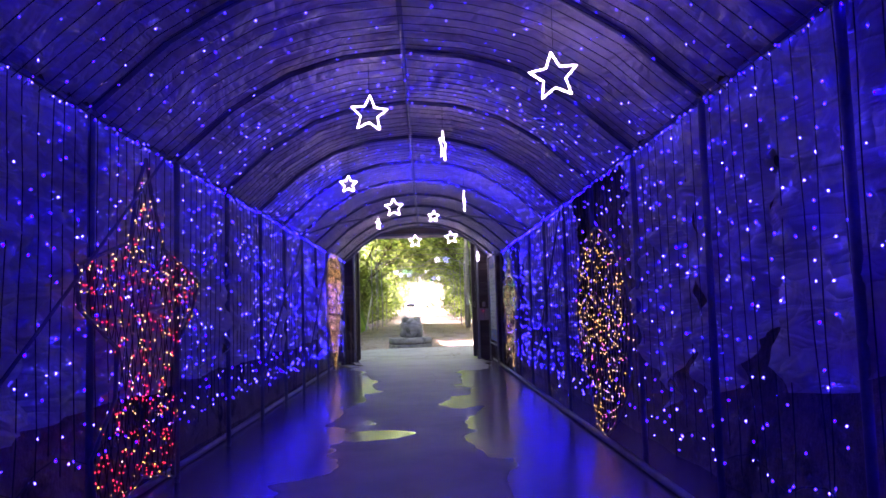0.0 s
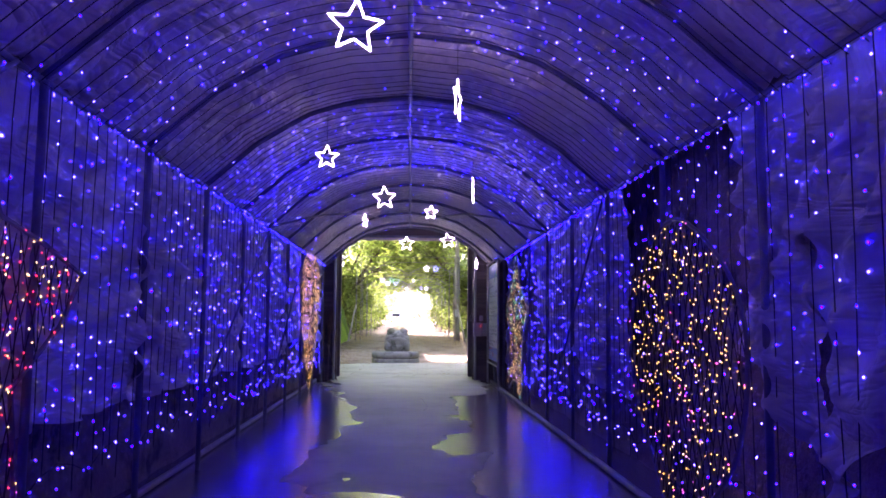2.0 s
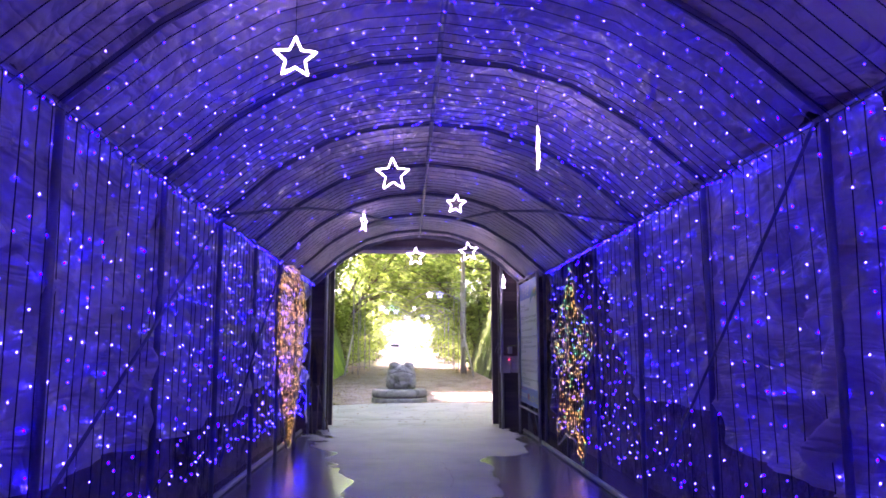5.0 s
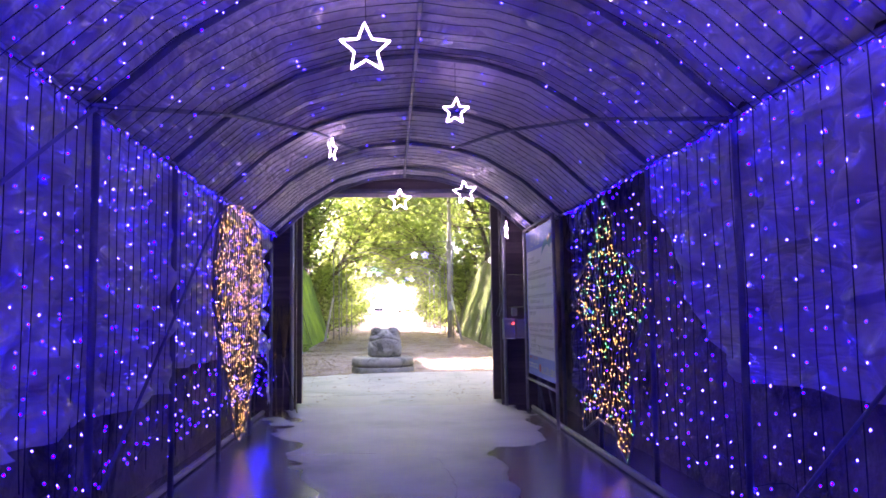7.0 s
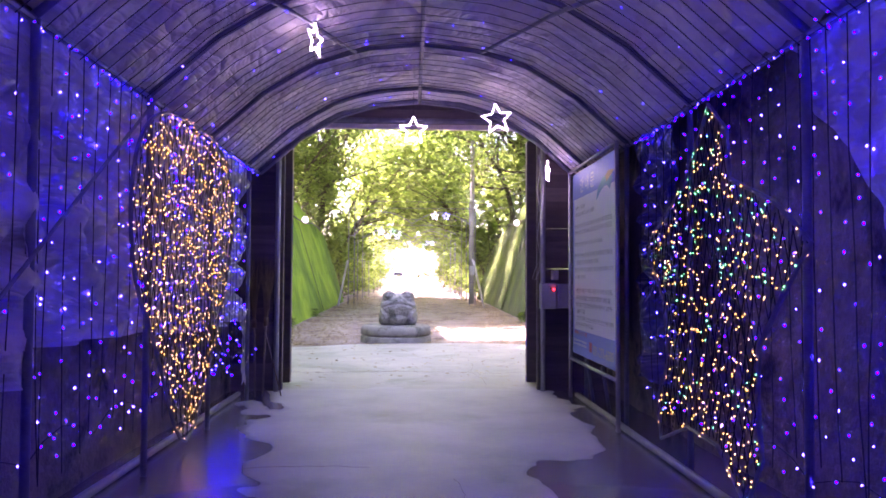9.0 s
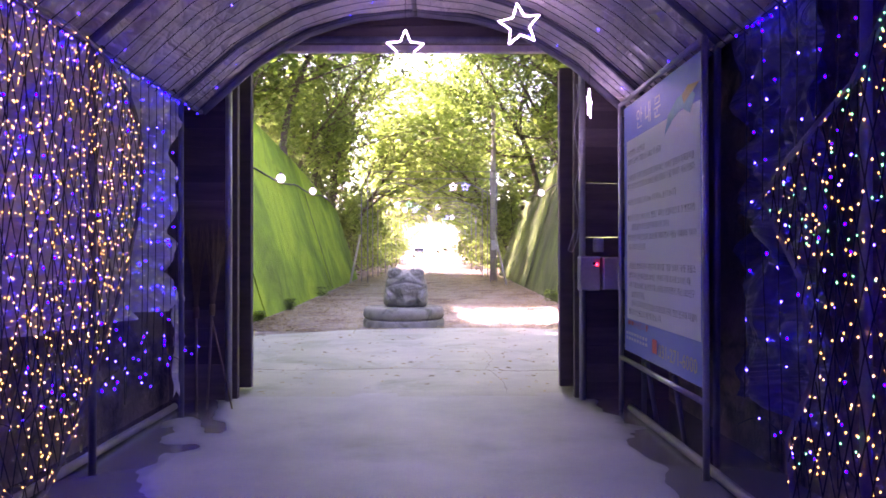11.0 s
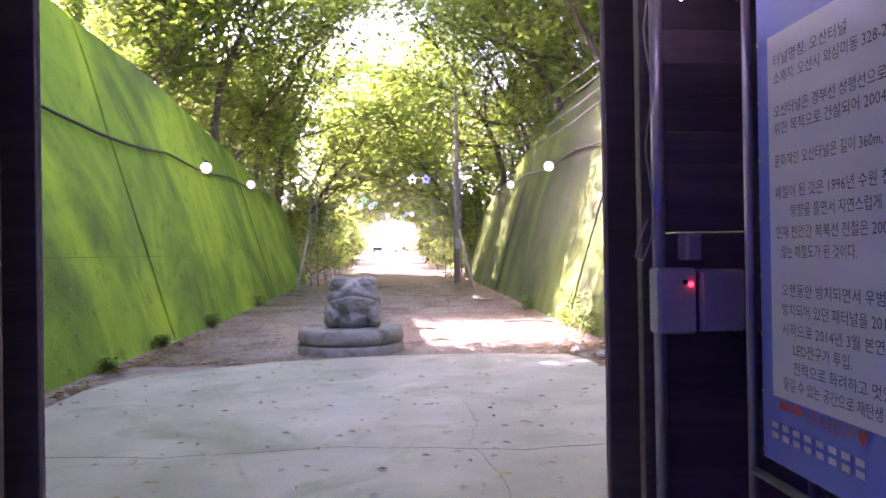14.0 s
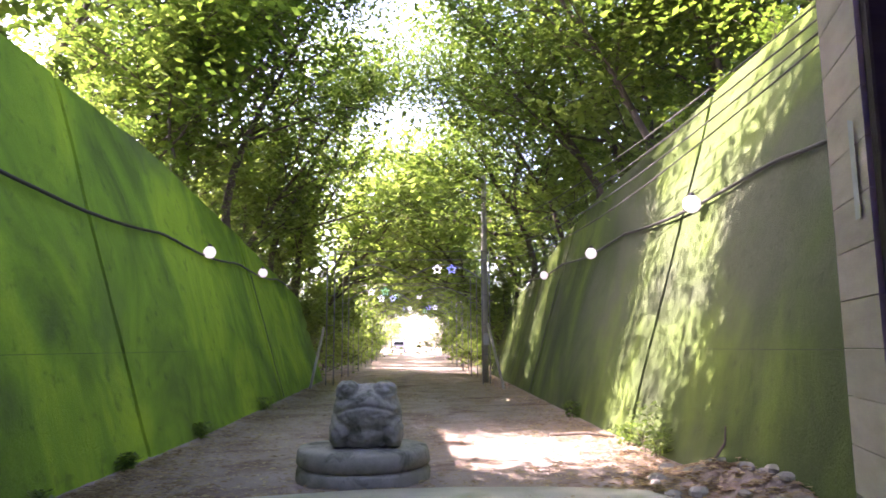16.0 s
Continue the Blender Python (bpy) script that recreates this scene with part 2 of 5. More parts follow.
M_LITTER = leaf_material("dry_leaf", (0.16, 0.10, 0.07), (0.40, 0.32, 0.25))
M_BANNER = surface("printed_vinyl_white", (0.66, 0.66, 0.70), (0.73, 0.73, 0.77), 1.2, 20, 0.35, 0, 0.15, 0.004, grit=0.06)
M_BANNER_BLUE = surface("printed_vinyl_blue", (0.12, 0.18, 0.58), (0.16, 0.24, 0.68), 1.2, 20, 0.35, 0, 0.1, 0.004, grit=0.1)
M_PRINT_TEAL = surface("print_teal", (0.05, 0.28, 0.40), (0.09, 0.38, 0.50), 2, 20, 0.35)
M_PRINT_OCHRE = surface("print_ochre", (0.42, 0.26, 0.08), (0.52, 0.34, 0.12), 2, 20, 0.35)
M_PRINT_DARK = surface("print_black", (0.03, 0.03, 0.04), (0.05, 0.05, 0.06), 4, 20, 0.4)
M_PRINT_RED = surface("print_red", (0.55, 0.04, 0.05), (0.65, 0.06, 0.07), 4, 20, 0.4)
M_PRINT_WHITE = surface("print_white", (0.75, 0.75, 0.76), (0.80, 0.80, 0.80), 4, 20, 0.4)
M_PRINT_YELLOW = surface("print_yellow", (0.60, 0.52, 0.22), (0.68, 0.60, 0.28), 4, 20, 0.4)
M_BOX = surface("grey_enclosure", (0.42, 0.42, 0.43), (0.52, 0.52, 0.53), 4, 40, 0.45, 0, 0.1, 0.002)
M_STRAW = surface("broom_straw", (0.16, 0.11, 0.06), (0.28, 0.20, 0.11), 8, 60, 0.9)
M_HANDLE = surface("broom_handle", (0.20, 0.15, 0.10), (0.32, 0.25, 0.17), 6, 50, 0.6, 0, 0.2, 0.003, (5, 5, 0.6))
M_GLASS_DARK = surface("car_window", (0.02, 0.025, 0.03), (0.03, 0.035, 0.04), 3, 30, 0.12)
M_CAR = surface("car_paint_silver", (0.42, 0.43, 0.44), (0.48, 0.49, 0.50), 3, 60, 0.3, 0.3)
M_TYRE = surface("tyre_rubber", (0.015, 0.015, 0.015), (0.03, 0.03, 0.03), 5, 40, 0.9)

BULB = {
    "blue": glow("bulb_blue", (0.008, 0.006, 1.0), BLUE_POWER),
    "pale": glow("bulb_pale_blue", (0.035, 0.03, 1.0), BLUE_POWER),
    "dim": glow("bulb_blue_dim", (0.008, 0.006, 1.0), BLUE_POWER * 0.5),
    "dim_pale": glow("bulb_pale_dim", (0.03, 0.025, 1.0), BLUE_POWER * 0.55),
    "gold": glow("bulb_gold", (1.0, 0.55, 0.09), FIGURE_POWER),
    "warm": glow("bulb_warm", (1.0, 0.66, 0.26), FIGURE_POWER),
    "red": glow("bulb_red", (1.0, 0.03, 0.05), FIGURE_POWER),
    "pink": glow("bulb_pink", (1.0, 0.12, 0.55), FIGURE_POWER),
    "green": glow("bulb_green", (0.05, 1.0, 0.30), FIGURE_POWER),
}
M_STAR = glow("star_tube", (0.84, 0.76, 1.0), STAR_POWER)
M_GLOBE = glow("globe_opal", (1.0, 0.97, 0.92), GLOBE_POWER, (0.8, 0.8, 0.8))
M_LED_RED = glow("indicator_red", (1.0, 0.03, 0.03), 0.5)


# ---- mesh helpers ----
class Build:
    """Collects vertices and faces for one mesh."""

    def __init__(self):
        self.v, self.f, self.mi = [], [], []

    def add(self, vs, fs, mat=0):
        n = len(self.v)
        self.v += [tuple(p) for p in vs]
        self.f += [tuple(i + n for i in q) for q in fs]
        self.mi += [mat] * len(fs)
        return self

    def box(self, x0, x1, y0, y1, z0, z1, mat=0):
        vs = [(x, y, z) for z in (z0, z1) for y in (y0, y1) for x in (x0, x1)]
        return self.add(vs, [(0, 2, 3, 1), (4, 5, 7, 6), (0, 1, 5, 4), (2, 6, 7, 3), (0, 4, 6, 2), (1, 3, 7, 5)], mat)

    def chamfer_box(self, x0, x1, y0, y1, z0, z1, c=0.01, mat=0):
        """A box with bevelled edges."""
        X, Y, Z = (x0, x1), (y0, y1), (z0, z1)
        vs, ix = [], {}
        for i in (0, 1):
            for j in (0, 1):
                for k in (0, 1):
                    sx, sy, sz = (c, -c)[i], (c, -c)[j], (c, -c)[k]
                    for a, off in enumerate(((0, sy, sz), (sx, 0, sz), (sx, sy, 0))):
                        ix[i, j, k, a] = len(vs)
                        vs.append((X[i] + off[0], Y[j] + off[1], Z[k] + off[2]))
        fs = []
        for i in (0, 1):
            q = [ix[i, j, k, 0] for j, k in ((0, 0), (1, 0), (1, 1), (0, 1))]
            fs.append(q if i else q[::-1])
            q = [ix[j, i, k, 1] for j, k in ((0, 0), (1, 0), (1, 1), (0, 1))]
            fs.append(q[::-1] if i else q)
            q = [ix[j, k, i, 2] for j, k in ((0, 0), (1, 0), (1, 1), (0, 1))]
            fs.append(q if i else q[::-1])
        for i in (0, 1):
            for j in (0, 1):
                fs.append((ix[i, j, 0, 0], ix[i, j, 1, 0], ix[i, j, 1, 1], ix[i, j, 0, 1]))
                fs.append((ix[i, 0, j, 0], ix[i, 1, j, 0], ix[i, 1, j, 2], ix[i, 0, j, 2]))
                fs.append((ix[0, i, j, 1], ix[1, i, j, 1], ix[1, i, j, 2], ix[0, i, j, 2]))
                for k in (0, 1):
                    fs.append((ix[i, j, k, 0], ix[i, j, k, 1], ix[i, j, k, 2]))
        return self.add(vs, fs, mat)

    def tube(self, pts, r, sides=6, closed=False, mat=0):
        """A round tube along points; r is a radius or one for each point."""
        pts = [Vector(p) for p in pts]
        n = len(pts)
        rs = list(r) if isinstance(r, (list, tuple)) else [r] * n
        vs, up = [], None
        for i, p in enumerate(pts):
            a = pts[(i - 1) % n] if closed or i else p
            b = pts[(i + 1) % n] if closed or i < n - 1 else p
            d = (b - a).normalized()
            if up is None:
                up = d.orthogonal().normalized()
            up = (up - d * up.dot(d))
            up = up.normalized() if up.length > 1e-5 else d.orthogonal().normalized()
            side = d.cross(up)
            for s in range(sides):
                t = 2 * math.pi * s / sides
                vs.append(p + (up * math.cos(t) + side * math.sin(t)) * rs[i])
        fs = []
        for i in range(n if closed else n - 1):
            j = (i + 1) % n
            fs += [(i * sides + s, i * sides + (s + 1) % sides, j * sides + (s + 1) % sides, j * sides + s) for s in range(sides)]
        if not closed:
            fs += [tuple(range(sides))[::-1], tuple((n - 1) * sides + s for s in range(sides))]
        return self.add(vs, fs, mat)

    def bulb(self, p, r, mat=0):
        x, y, z = p
        h = r * 1.3
        return self.add([(x + r, y, z), (x, y + r, z), (x - r, y, z), (x, y - r, z), (x, y, z + h), (x, y, z - h)],
                        [(0, 1, 4), (1, 2, 4), (2, 3, 4), (3, 0, 4), (1, 0, 5), (2, 1, 5), (3, 2, 5), (0, 3, 5)], mat)

    def ball(self, c, r, seg=12, rings=8, squash=1.0, mat=0):
        vs = [(c[0], c[1], c[2] + r * squash)]
        for i in range(1, rings):
            a = math.pi * i / rings
            vs += [(c[0] + r * math.sin(a) * math.cos(2 * math.pi * s / seg), c[1] + r * math.sin(a) * math.sin(2 * math.pi * s / seg), c[2] + r * squash * math.cos(a)) for s in range(seg)]
        vs.append((c[0], c[1], c[2] - r * squash))
        fs = [(0, 1 + s, 1 + (s + 1) % seg) for s in range(seg)]
        for i in range(rings - 2):
            fs += [(1 + i * seg + s, 1 + (i + 1) * seg + s, 1 + (i + 1) * seg + (s + 1) % seg, 1 + i * seg + (s + 1) % seg) for s in range(seg)]
        last = len(vs) - 1
        fs += [(last, 1 + (rings - 2) * seg + (s + 1) % seg, 1 + (rings - 2) * seg + s) for s in range(seg)]
        return self.add(vs, fs, mat)

    def lathe(self, profile, centre, seg=32, wob=None, mat=0):
        vs = []
        for r, z in profile:
            for s in range(seg):
                a = 2 * math.pi * s / seg
                k = wob(a, z) if wob else 1.0
                vs.append((centre[0] + r * k * math.cos(a), centre[1] + r * k * math.sin(a), centre[2] + z))
        fs = []
        for i in range(len(profile) - 1):
            fs += [(i * seg + s, i * seg + (s + 1) % seg, (i + 1) * seg + (s + 1) % seg, (i + 1) * seg + s) for s in range(seg)]
        fs += [tuple(range(seg))[::-1], tuple((len(profile) - 1) * seg + s for s in range(seg))]
        return self.add(vs, fs, mat)

    def sheet(self, fn, nu, nv, mat=0, thick=None):
        """A grid surface fn(u, v), u and v from 0 to 1; thick: a second skin that far along a given direction."""
        def skin(off, flip):
            vs = [Vector(fn(i / nu, j / nv)) + off for j in range(nv + 1) for i in range(nu + 1)]
            fs = [(j * (nu + 1) + i, j * (nu + 1) + i + 1, (j + 1) * (nu + 1) + i + 1, (j + 1) * (nu + 1) + i) for j in range(nv) for i in range(nu)]
            self.add(vs, [q[::-1] for q in fs] if flip else fs, mat)
        skin(Vector((0, 0, 0)), False)
        if thick:
            skin(Vector(thick), True)
            w, per = nu + 1, (nu + 1) * (nv + 1)
            both = list(self.v[-2 * per:])
            n0 = len(self.v) + per
            self.v += both
            ring = list(range(w)) + [j * w + nu for j in range(1, nv + 1)] + [nv * w + i for i in range(nu - 1, -1, -1)] + [j * w for j in range(nv - 1, 0, -1)]
            a = n0 - per
            m = len(ring)
            self.f += [(a + ring[(i + 1) % m], a + ring[i], n0 + ring[i], n0 + ring[(i + 1) % m]) for i in range(m)]
            self.mi += [mat] * m
        return self

    def mesh(self, name, mats, smooth=False):
        me = bpy.data.meshes.new(name)
        me.from_pydata(self.v, [], self.f)
        for m in mats if isinstance(mats, (list, tuple)) else [mats]:
            me.materials.append(m)
        me.polygons.foreach_set("material_index", self.mi)
        if smooth:
            me.polygons.foreach_set("use_smooth", [True] * len(self.f))
        me.update()
        return me


def thing(name, build=None, mats=None, label="", category="", group="", kind="", smooth=False, at=(0, 0, 0)):
    """A top-level thing: a mesh, or an Empty at its base."""
    ob = new(name, build.mesh(name, mats, smooth) if build else None)
    ob.location = at
    return tagged(ob, label, category, group, kind)


def part(name, build, mats, parent, label="", smooth=False, mesh=None):
    ob = new(name, mesh or build.mesh(name, mats, smooth))
    ob.parent = parent
    ob.matrix_parent_inverse = Matrix.Translation(-Vector(parent.location)) if parent.parent is None else Matrix()
    return tagged(ob, label)


def nz(x, y=0.0, z=0.0):
    return noise.noise((x, y, z))


# ---- the tunnel ----
CX, RAIL_L, RAIL_R, RAIL_Z, RIDGE_Z = -0.05, -2.18, 2.09, 2.90, 3.92
Y0, Y1 = -9.0, 21.30                     # rear end and mouth
BAY, BAY_AT = 1.69, 10.46
ARCHES = [BAY_AT + BAY * k for k in range(-11, 7)]
U_PROFILE, Z_PROFILE = (0.0, 0.6, 1.1, 1.6, 2.13), (3.92, 3.86, 3.70, 3.39, 2.92)


def arch_z(x):
    return float(np.interp(abs(x - CX), U_PROFILE, Z_PROFILE))


def arch_line(y, lift=0.0, n=24, x0=RAIL_L, x1=RAIL_R):
    return [(x0 + (x1 - x0) * i / n, y, arch_z(x0 + (x1 - x0) * i / n) + lift) for i in range(n + 1)]


b = Build().box(-2.75, 2.75, Y0, 21.70, -0.25, 0.0)
thing("floor", b, M_FLOOR, "worn grey concrete tunnel floor with wet patches", "floor", kind="structure")

for side, x0, x1 in (("left", -3.1, -2.55), ("right", 2.5, 3.1)):
    face = x1 if side == "left" else x0
    b = Build()
    b.sheet(lambda u, v, f=face: (f + 0.05 * nz(u * 60, v * 5, 1), Y0 + (21.3 - Y0) * u, -0.2 + 3.6 * v), 150, 16)
    b.box(min(x0, x1) if side == "left" else face + 0.08, face - 0.08 if side == "left" else x1, Y0, 21.3, -0.25, 3.4)
    thing("wall_" + side, b, M_STONE, "rough damp stone side wall of an old railway tunnel", "wall", kind="structure", smooth=False)
b = Build()
b.sheet(lambda u, v: (CX - 2.8 * math.cos(math.pi * u), Y0 + (21.3 - Y0) * v, 3.2 + 1.75 * math.sin(math.pi * u)), 20, 30, 0, (0, 0, 0.4))
thing("ceiling", b, M_BRICK, "sooty brick tunnel vault above the roof sheets", "ceiling", kind="structure", smooth=True)
b = Build().box(-3.1, 3.1, Y0 - 0.4, Y0, -0.25, 5.3)
thing("wall_rear", b, M_STONE, "dark stone wall closing the tunnel behind", "wall", kind="structure")

# roof sheet: folded over the arches, wrinkled between them
def roof_sheet(ya, yb):
    def fn(u, v):
        x = RAIL_L - 0.04 + (RAIL_R - RAIL_L + 0.08) * u
        y = ya + (yb - ya) * v
        sag = 0.05 * math.sin(math.pi * v) * (0.6 + 0.5 * nz(u * 5, ya))
        return (x, y, arch_z(x) + 0.065 - sag + 0.05 * nz(x * 0.8, y * 6.5 + 0.4 * nz(x * 2, y)) - 0.035 * (1 - abs(2 * nz(x * 1.3, y * 8, 3))))
    b = Build().sheet(fn, 48, 40, 0, (0, 0, 0.006))
    return thing("roof_sheet", b, M_ROOF, "wrinkled pale plastic sheet stretched over the roof arches", "tarpaulin", "roof sheets of the tunnel lining", smooth=True)


edges = ARCHES + [Y1]
for ya, yb in zip(edges, edges[1:]):
    if ya > -3.5:
        roof_sheet(ya, yb)

# steel frames: an arch and its two posts
for y in ARCHES:
    if y < -3.6:
        continue
    fr = thing("arch_frame", None, None, "dark steel pipe arch on two floor posts", "frame", "pipe frames along the tunnel", at=(CX, y, 0))
    part("arch", Build().tube(arch_line(y), 0.026, 7), M_PIPE, fr, smooth=True)
    part("post", Build().tube([(-2.16, y, 0.0), (RAIL_L + 0.01, y, RAIL_Z)], 0.026, 8), M_PIPE, fr, smooth=True)
    part("post", Build().tube([(2.06, y, 0.0), (RAIL_R - 0.01, y, RAIL_Z)], 0.026, 8), M_PIPE, fr, smooth=True)
fr = thing("arch_frame", None, None, "dark steel pipe arch against the end wall", "frame", "pipe frames along the tunnel", at=(CX, 21.2, 0))
part("arch", Build().tube(arch_line(21.22, -0.01), 0.045, 8), M_PIPE, fr, smooth=True)
for x, z, nm, lab in ((RAIL_L, RAIL_Z, "eaves_rail", "steel pipe rail along the eaves of the frames"), (RAIL_R, RAIL_Z, "eaves_rail", "steel pipe rail along the eaves of the frames"), (CX, RIDGE_Z - 0.04, "ridge_rail", "steel pipe ridge rail under the roof sheets")):
    thing(nm, Build().tube([(x, -3.5, z), (x, 21.2, z)], 0.024, 7), M_PIPE, lab, "rail", smooth=True)
for xa, ya, xb, yb in ((RAIL_L + 0.03, 13.7, -0.72, 18.8), (RAIL_R - 0.03, 13.9, 0.55, 18.8)):
    pts = [(xa + (xb - xa) * i / 10, ya + (yb - ya) * i / 10, arch_z(xa + (xb - xa) * i / 10) - 0.05) for i in range(11)]
    thing("roof_brace", Build().tube(pts, 0.02, 6), M_PIPE, "diagonal steel pipe brace under the roof", "brace", "roof braces", smooth=True)
for pts in ([(-2.1, 10.0, 0.55), (-2.12, 13.7, 2.88)], [(-2.1, 3.2, 0.4), (-2.12, 6.7, 2.88)], [(2.03, 13.2, 0.5), (2.05, 10.5, 2.88)], [(-2.1, 13.9, 0.5), (-2.12, 17.2, 2.88)]):
    thing("wall_brace", Build().tube(pts, 0.013, 6), M_PIPE, "diagonal steel pipe brace beside the wall sheets", "brace", "wall braces", smooth=True)
for x in (-2.33, 1.99):
    thing("kerb_pipe", Build().tube([(x, y, 0.035 + 0.006 * nz(y, x)) for y in np.linspace(-3, 20.9 if x < 0 else 20.8, 40)], 0.033, 8), M_KERB, "grubby pale pipe lying along the floor edge", "pipe", "floor edge pipes", smooth=True)


# ---- wall sheets ----
def curtain(side, ya, yb, low, seed, mat=None, top=RAIL_Z + 0.0, label=""):
    """A hanging sheet with folds; low(v) gives its lower edge for v along its length."""
    x = -2.24 if side == "left" else 2.15
    sgn = 1 if side == "left" else -1

    def fn(u, v):
        y = ya + (yb - ya) * u
        zl = low(u) + 0.05 * nz(u * (yb - ya) * 2, seed)
        z = top - (top - zl) * v
        fold = 0.055 * math.sin(y * 9 + 2.6 * nz(y * 0.8, z * 0.6, seed)) * v + 0.07 * nz(y * 1.4 + z * 0.9, z * 0.5, seed)
        ridge = 1 - abs(2 * nz(y * 1.7 - z * 2.6, z * 1.1 + y * 0.6, seed + 9))
        fold += 0.07 * ridge * ridge + 0.05 * nz(y * 3 - z * 5, z * 2.4, seed + 4) + 0.03 * nz(y * 9, z * 8, seed)
        t = ((y - BAY_AT) / BAY) % 1.0
        fold += 0.05 * math.sin((z - 1.6 * (t - 0.5) ** 2) * 17 + 3 * nz(y * 0.7, z, seed)) * max(0.0, 0.3 + nz(y * 0.6, z * 0.9, seed + 2)) * 1.5
        fold += 0.045 * (1 - abs(2 * nz(y * 2.3 + z * 1.5, z * 0.5 - y * 0.3, seed + 6))) * max(0.0, 0.5 + nz(y * 0.5, z * 0.5, seed + 12)) * 1.4
        r = math.hypot(y - ya, z - top) + 1e-4
        fan = math.atan2(top - z, y - ya + 0.05)
        fold += 0.075 * math.sin(24 * fan + 2 * nz(y, z, seed) + seed) * min(1.0, r * 1.4) * math.exp(-0.55 * r)
        pinned = min(1.0, v * 5)
        return (x + sgn * (0.05 + (-0.11 + fold) * pinned), y, z)
    n = max(8, int((yb - ya) * 22))
    b = Build().sheet(fn, n, 52, 0, (-sgn * 0.005, 0, 0))
    return thing("wall_sheet", b, mat or M_TARP, label or "creased grey plastic sheet hung from the eaves rail", "tarpaulin", "wall sheets of the tunnel lining", smooth=True)


def level(z):
    return lambda u: z


for k, (ya, yb, z) in enumerate(((-3.2, 0.6, 0.85), (0.6, 4.6, 0.8), (4.6, 8.7, 0.86), (8.7, 12.1, 0.88), (12.1, 15.5, 0.90), (15.5, 18.0, 1.10), (18.0, 20.55, 1.00))):
    curtain("left", ya, yb + 0.16, level(z), 3.1 * k)
curtain("right", -3.2, 1.5, level(1.0), 40.0)
curtain("right", 1.5, 4.6, lambda u: 1.2 + 0.25 * math.sin(u * 5), 44.0)
curtain("right", 4.6, 5.9, lambda u: 1.35 - 0.75 * u, 47.0, label="torn grey plastic sheet drooping to a point")
curtain("right", 5.9, 6.7, lambda u: 1.15 - 0.6 * u, 49.0, label="torn grey plastic sheet drooping to a point")
curtain("right", 6.7, 7.6, lambda u: 0.75 + 0.6 * u, 52.0, label="torn grey plastic sheet drooping to a point")
curtain("right", 10.0, 12.2, lambda u: 0.75 + 0.1 * u, 55.0)
curtain("right", 12.2, 15.75, lambda u: 1.08 + (0 if u < 0.6 else (u - 0.6) * 4.0), 58.0, label="creased grey plastic sheet swept up at one side")
curtain("right", 17.7, 18.75, level(0.55), 61.0, M_NET, label="dark blue netting hung from the eaves rail")
# ragged strip by the end wall
b = Build().sheet(lambda u, v: (-2.20 + 0.05 * nz(v * 6, u), 20.5 + 0.22 * u + 0.12 * nz(v * 4, 2) * v, 1.15 - 0.95 * v + 0.1 * nz(u * 3, v)), 6, 14, 0, (0.004, 0, 0))
thing("torn_strip", b, M_TARP, "ragged strip torn from a grey plastic sheet", "tarpaulin", smooth=True)


# ---- strings of small lights ----
def string_of_lights(parent, pts, gap, r, mixes, skip=0.15, tuck=(0.0, 0.0)):
    """A dark wire along points with bulbs every gap metres."""
    part("wire", Build().tube(pts, 0.0034, 4), M_WIRE, parent)
    P = [Vector(p) for p in pts]
    cum = [0.0]
    for p, q in zip(P, P[1:]):
        cum.append(cum[-1] + (q - p).length)
    kinds = [k for k, _ in mixes]
    d, bb = rng.uniform(0.05, gap), Build()
    while d < cum[-1]:
        if rng.random() > skip:
            i = max(j for j in range(len(cum)) if cum[j] <= d)
            i = min(i, len(P) - 2)
            p = P[i].lerp(P[i + 1], (d - cum[i]) / max(1e-6, cum[i + 1] - cum[i]))
            o = Vector((rng.uniform(-0.02, 0.02) + rng.uniform(*tuck), rng.uniform(-0.03, 0.03), rng.uniform(-0.035, 0.0)))
            w, pick = rng.random(), 0
            for n, (_, share) in enumerate(mixes):
                if w < share:
                    pick = n
                    break
                w -= share
            bb.bulb(p + o, r * rng.uniform(0.75, 1.15), pick)
        d += gap * rng.uniform(0.6, 1.4)
    tagged(part("bulbs", bb, [BULB[k] for k in kinds], parent, "small glowing bulbs"), kind="stuff")


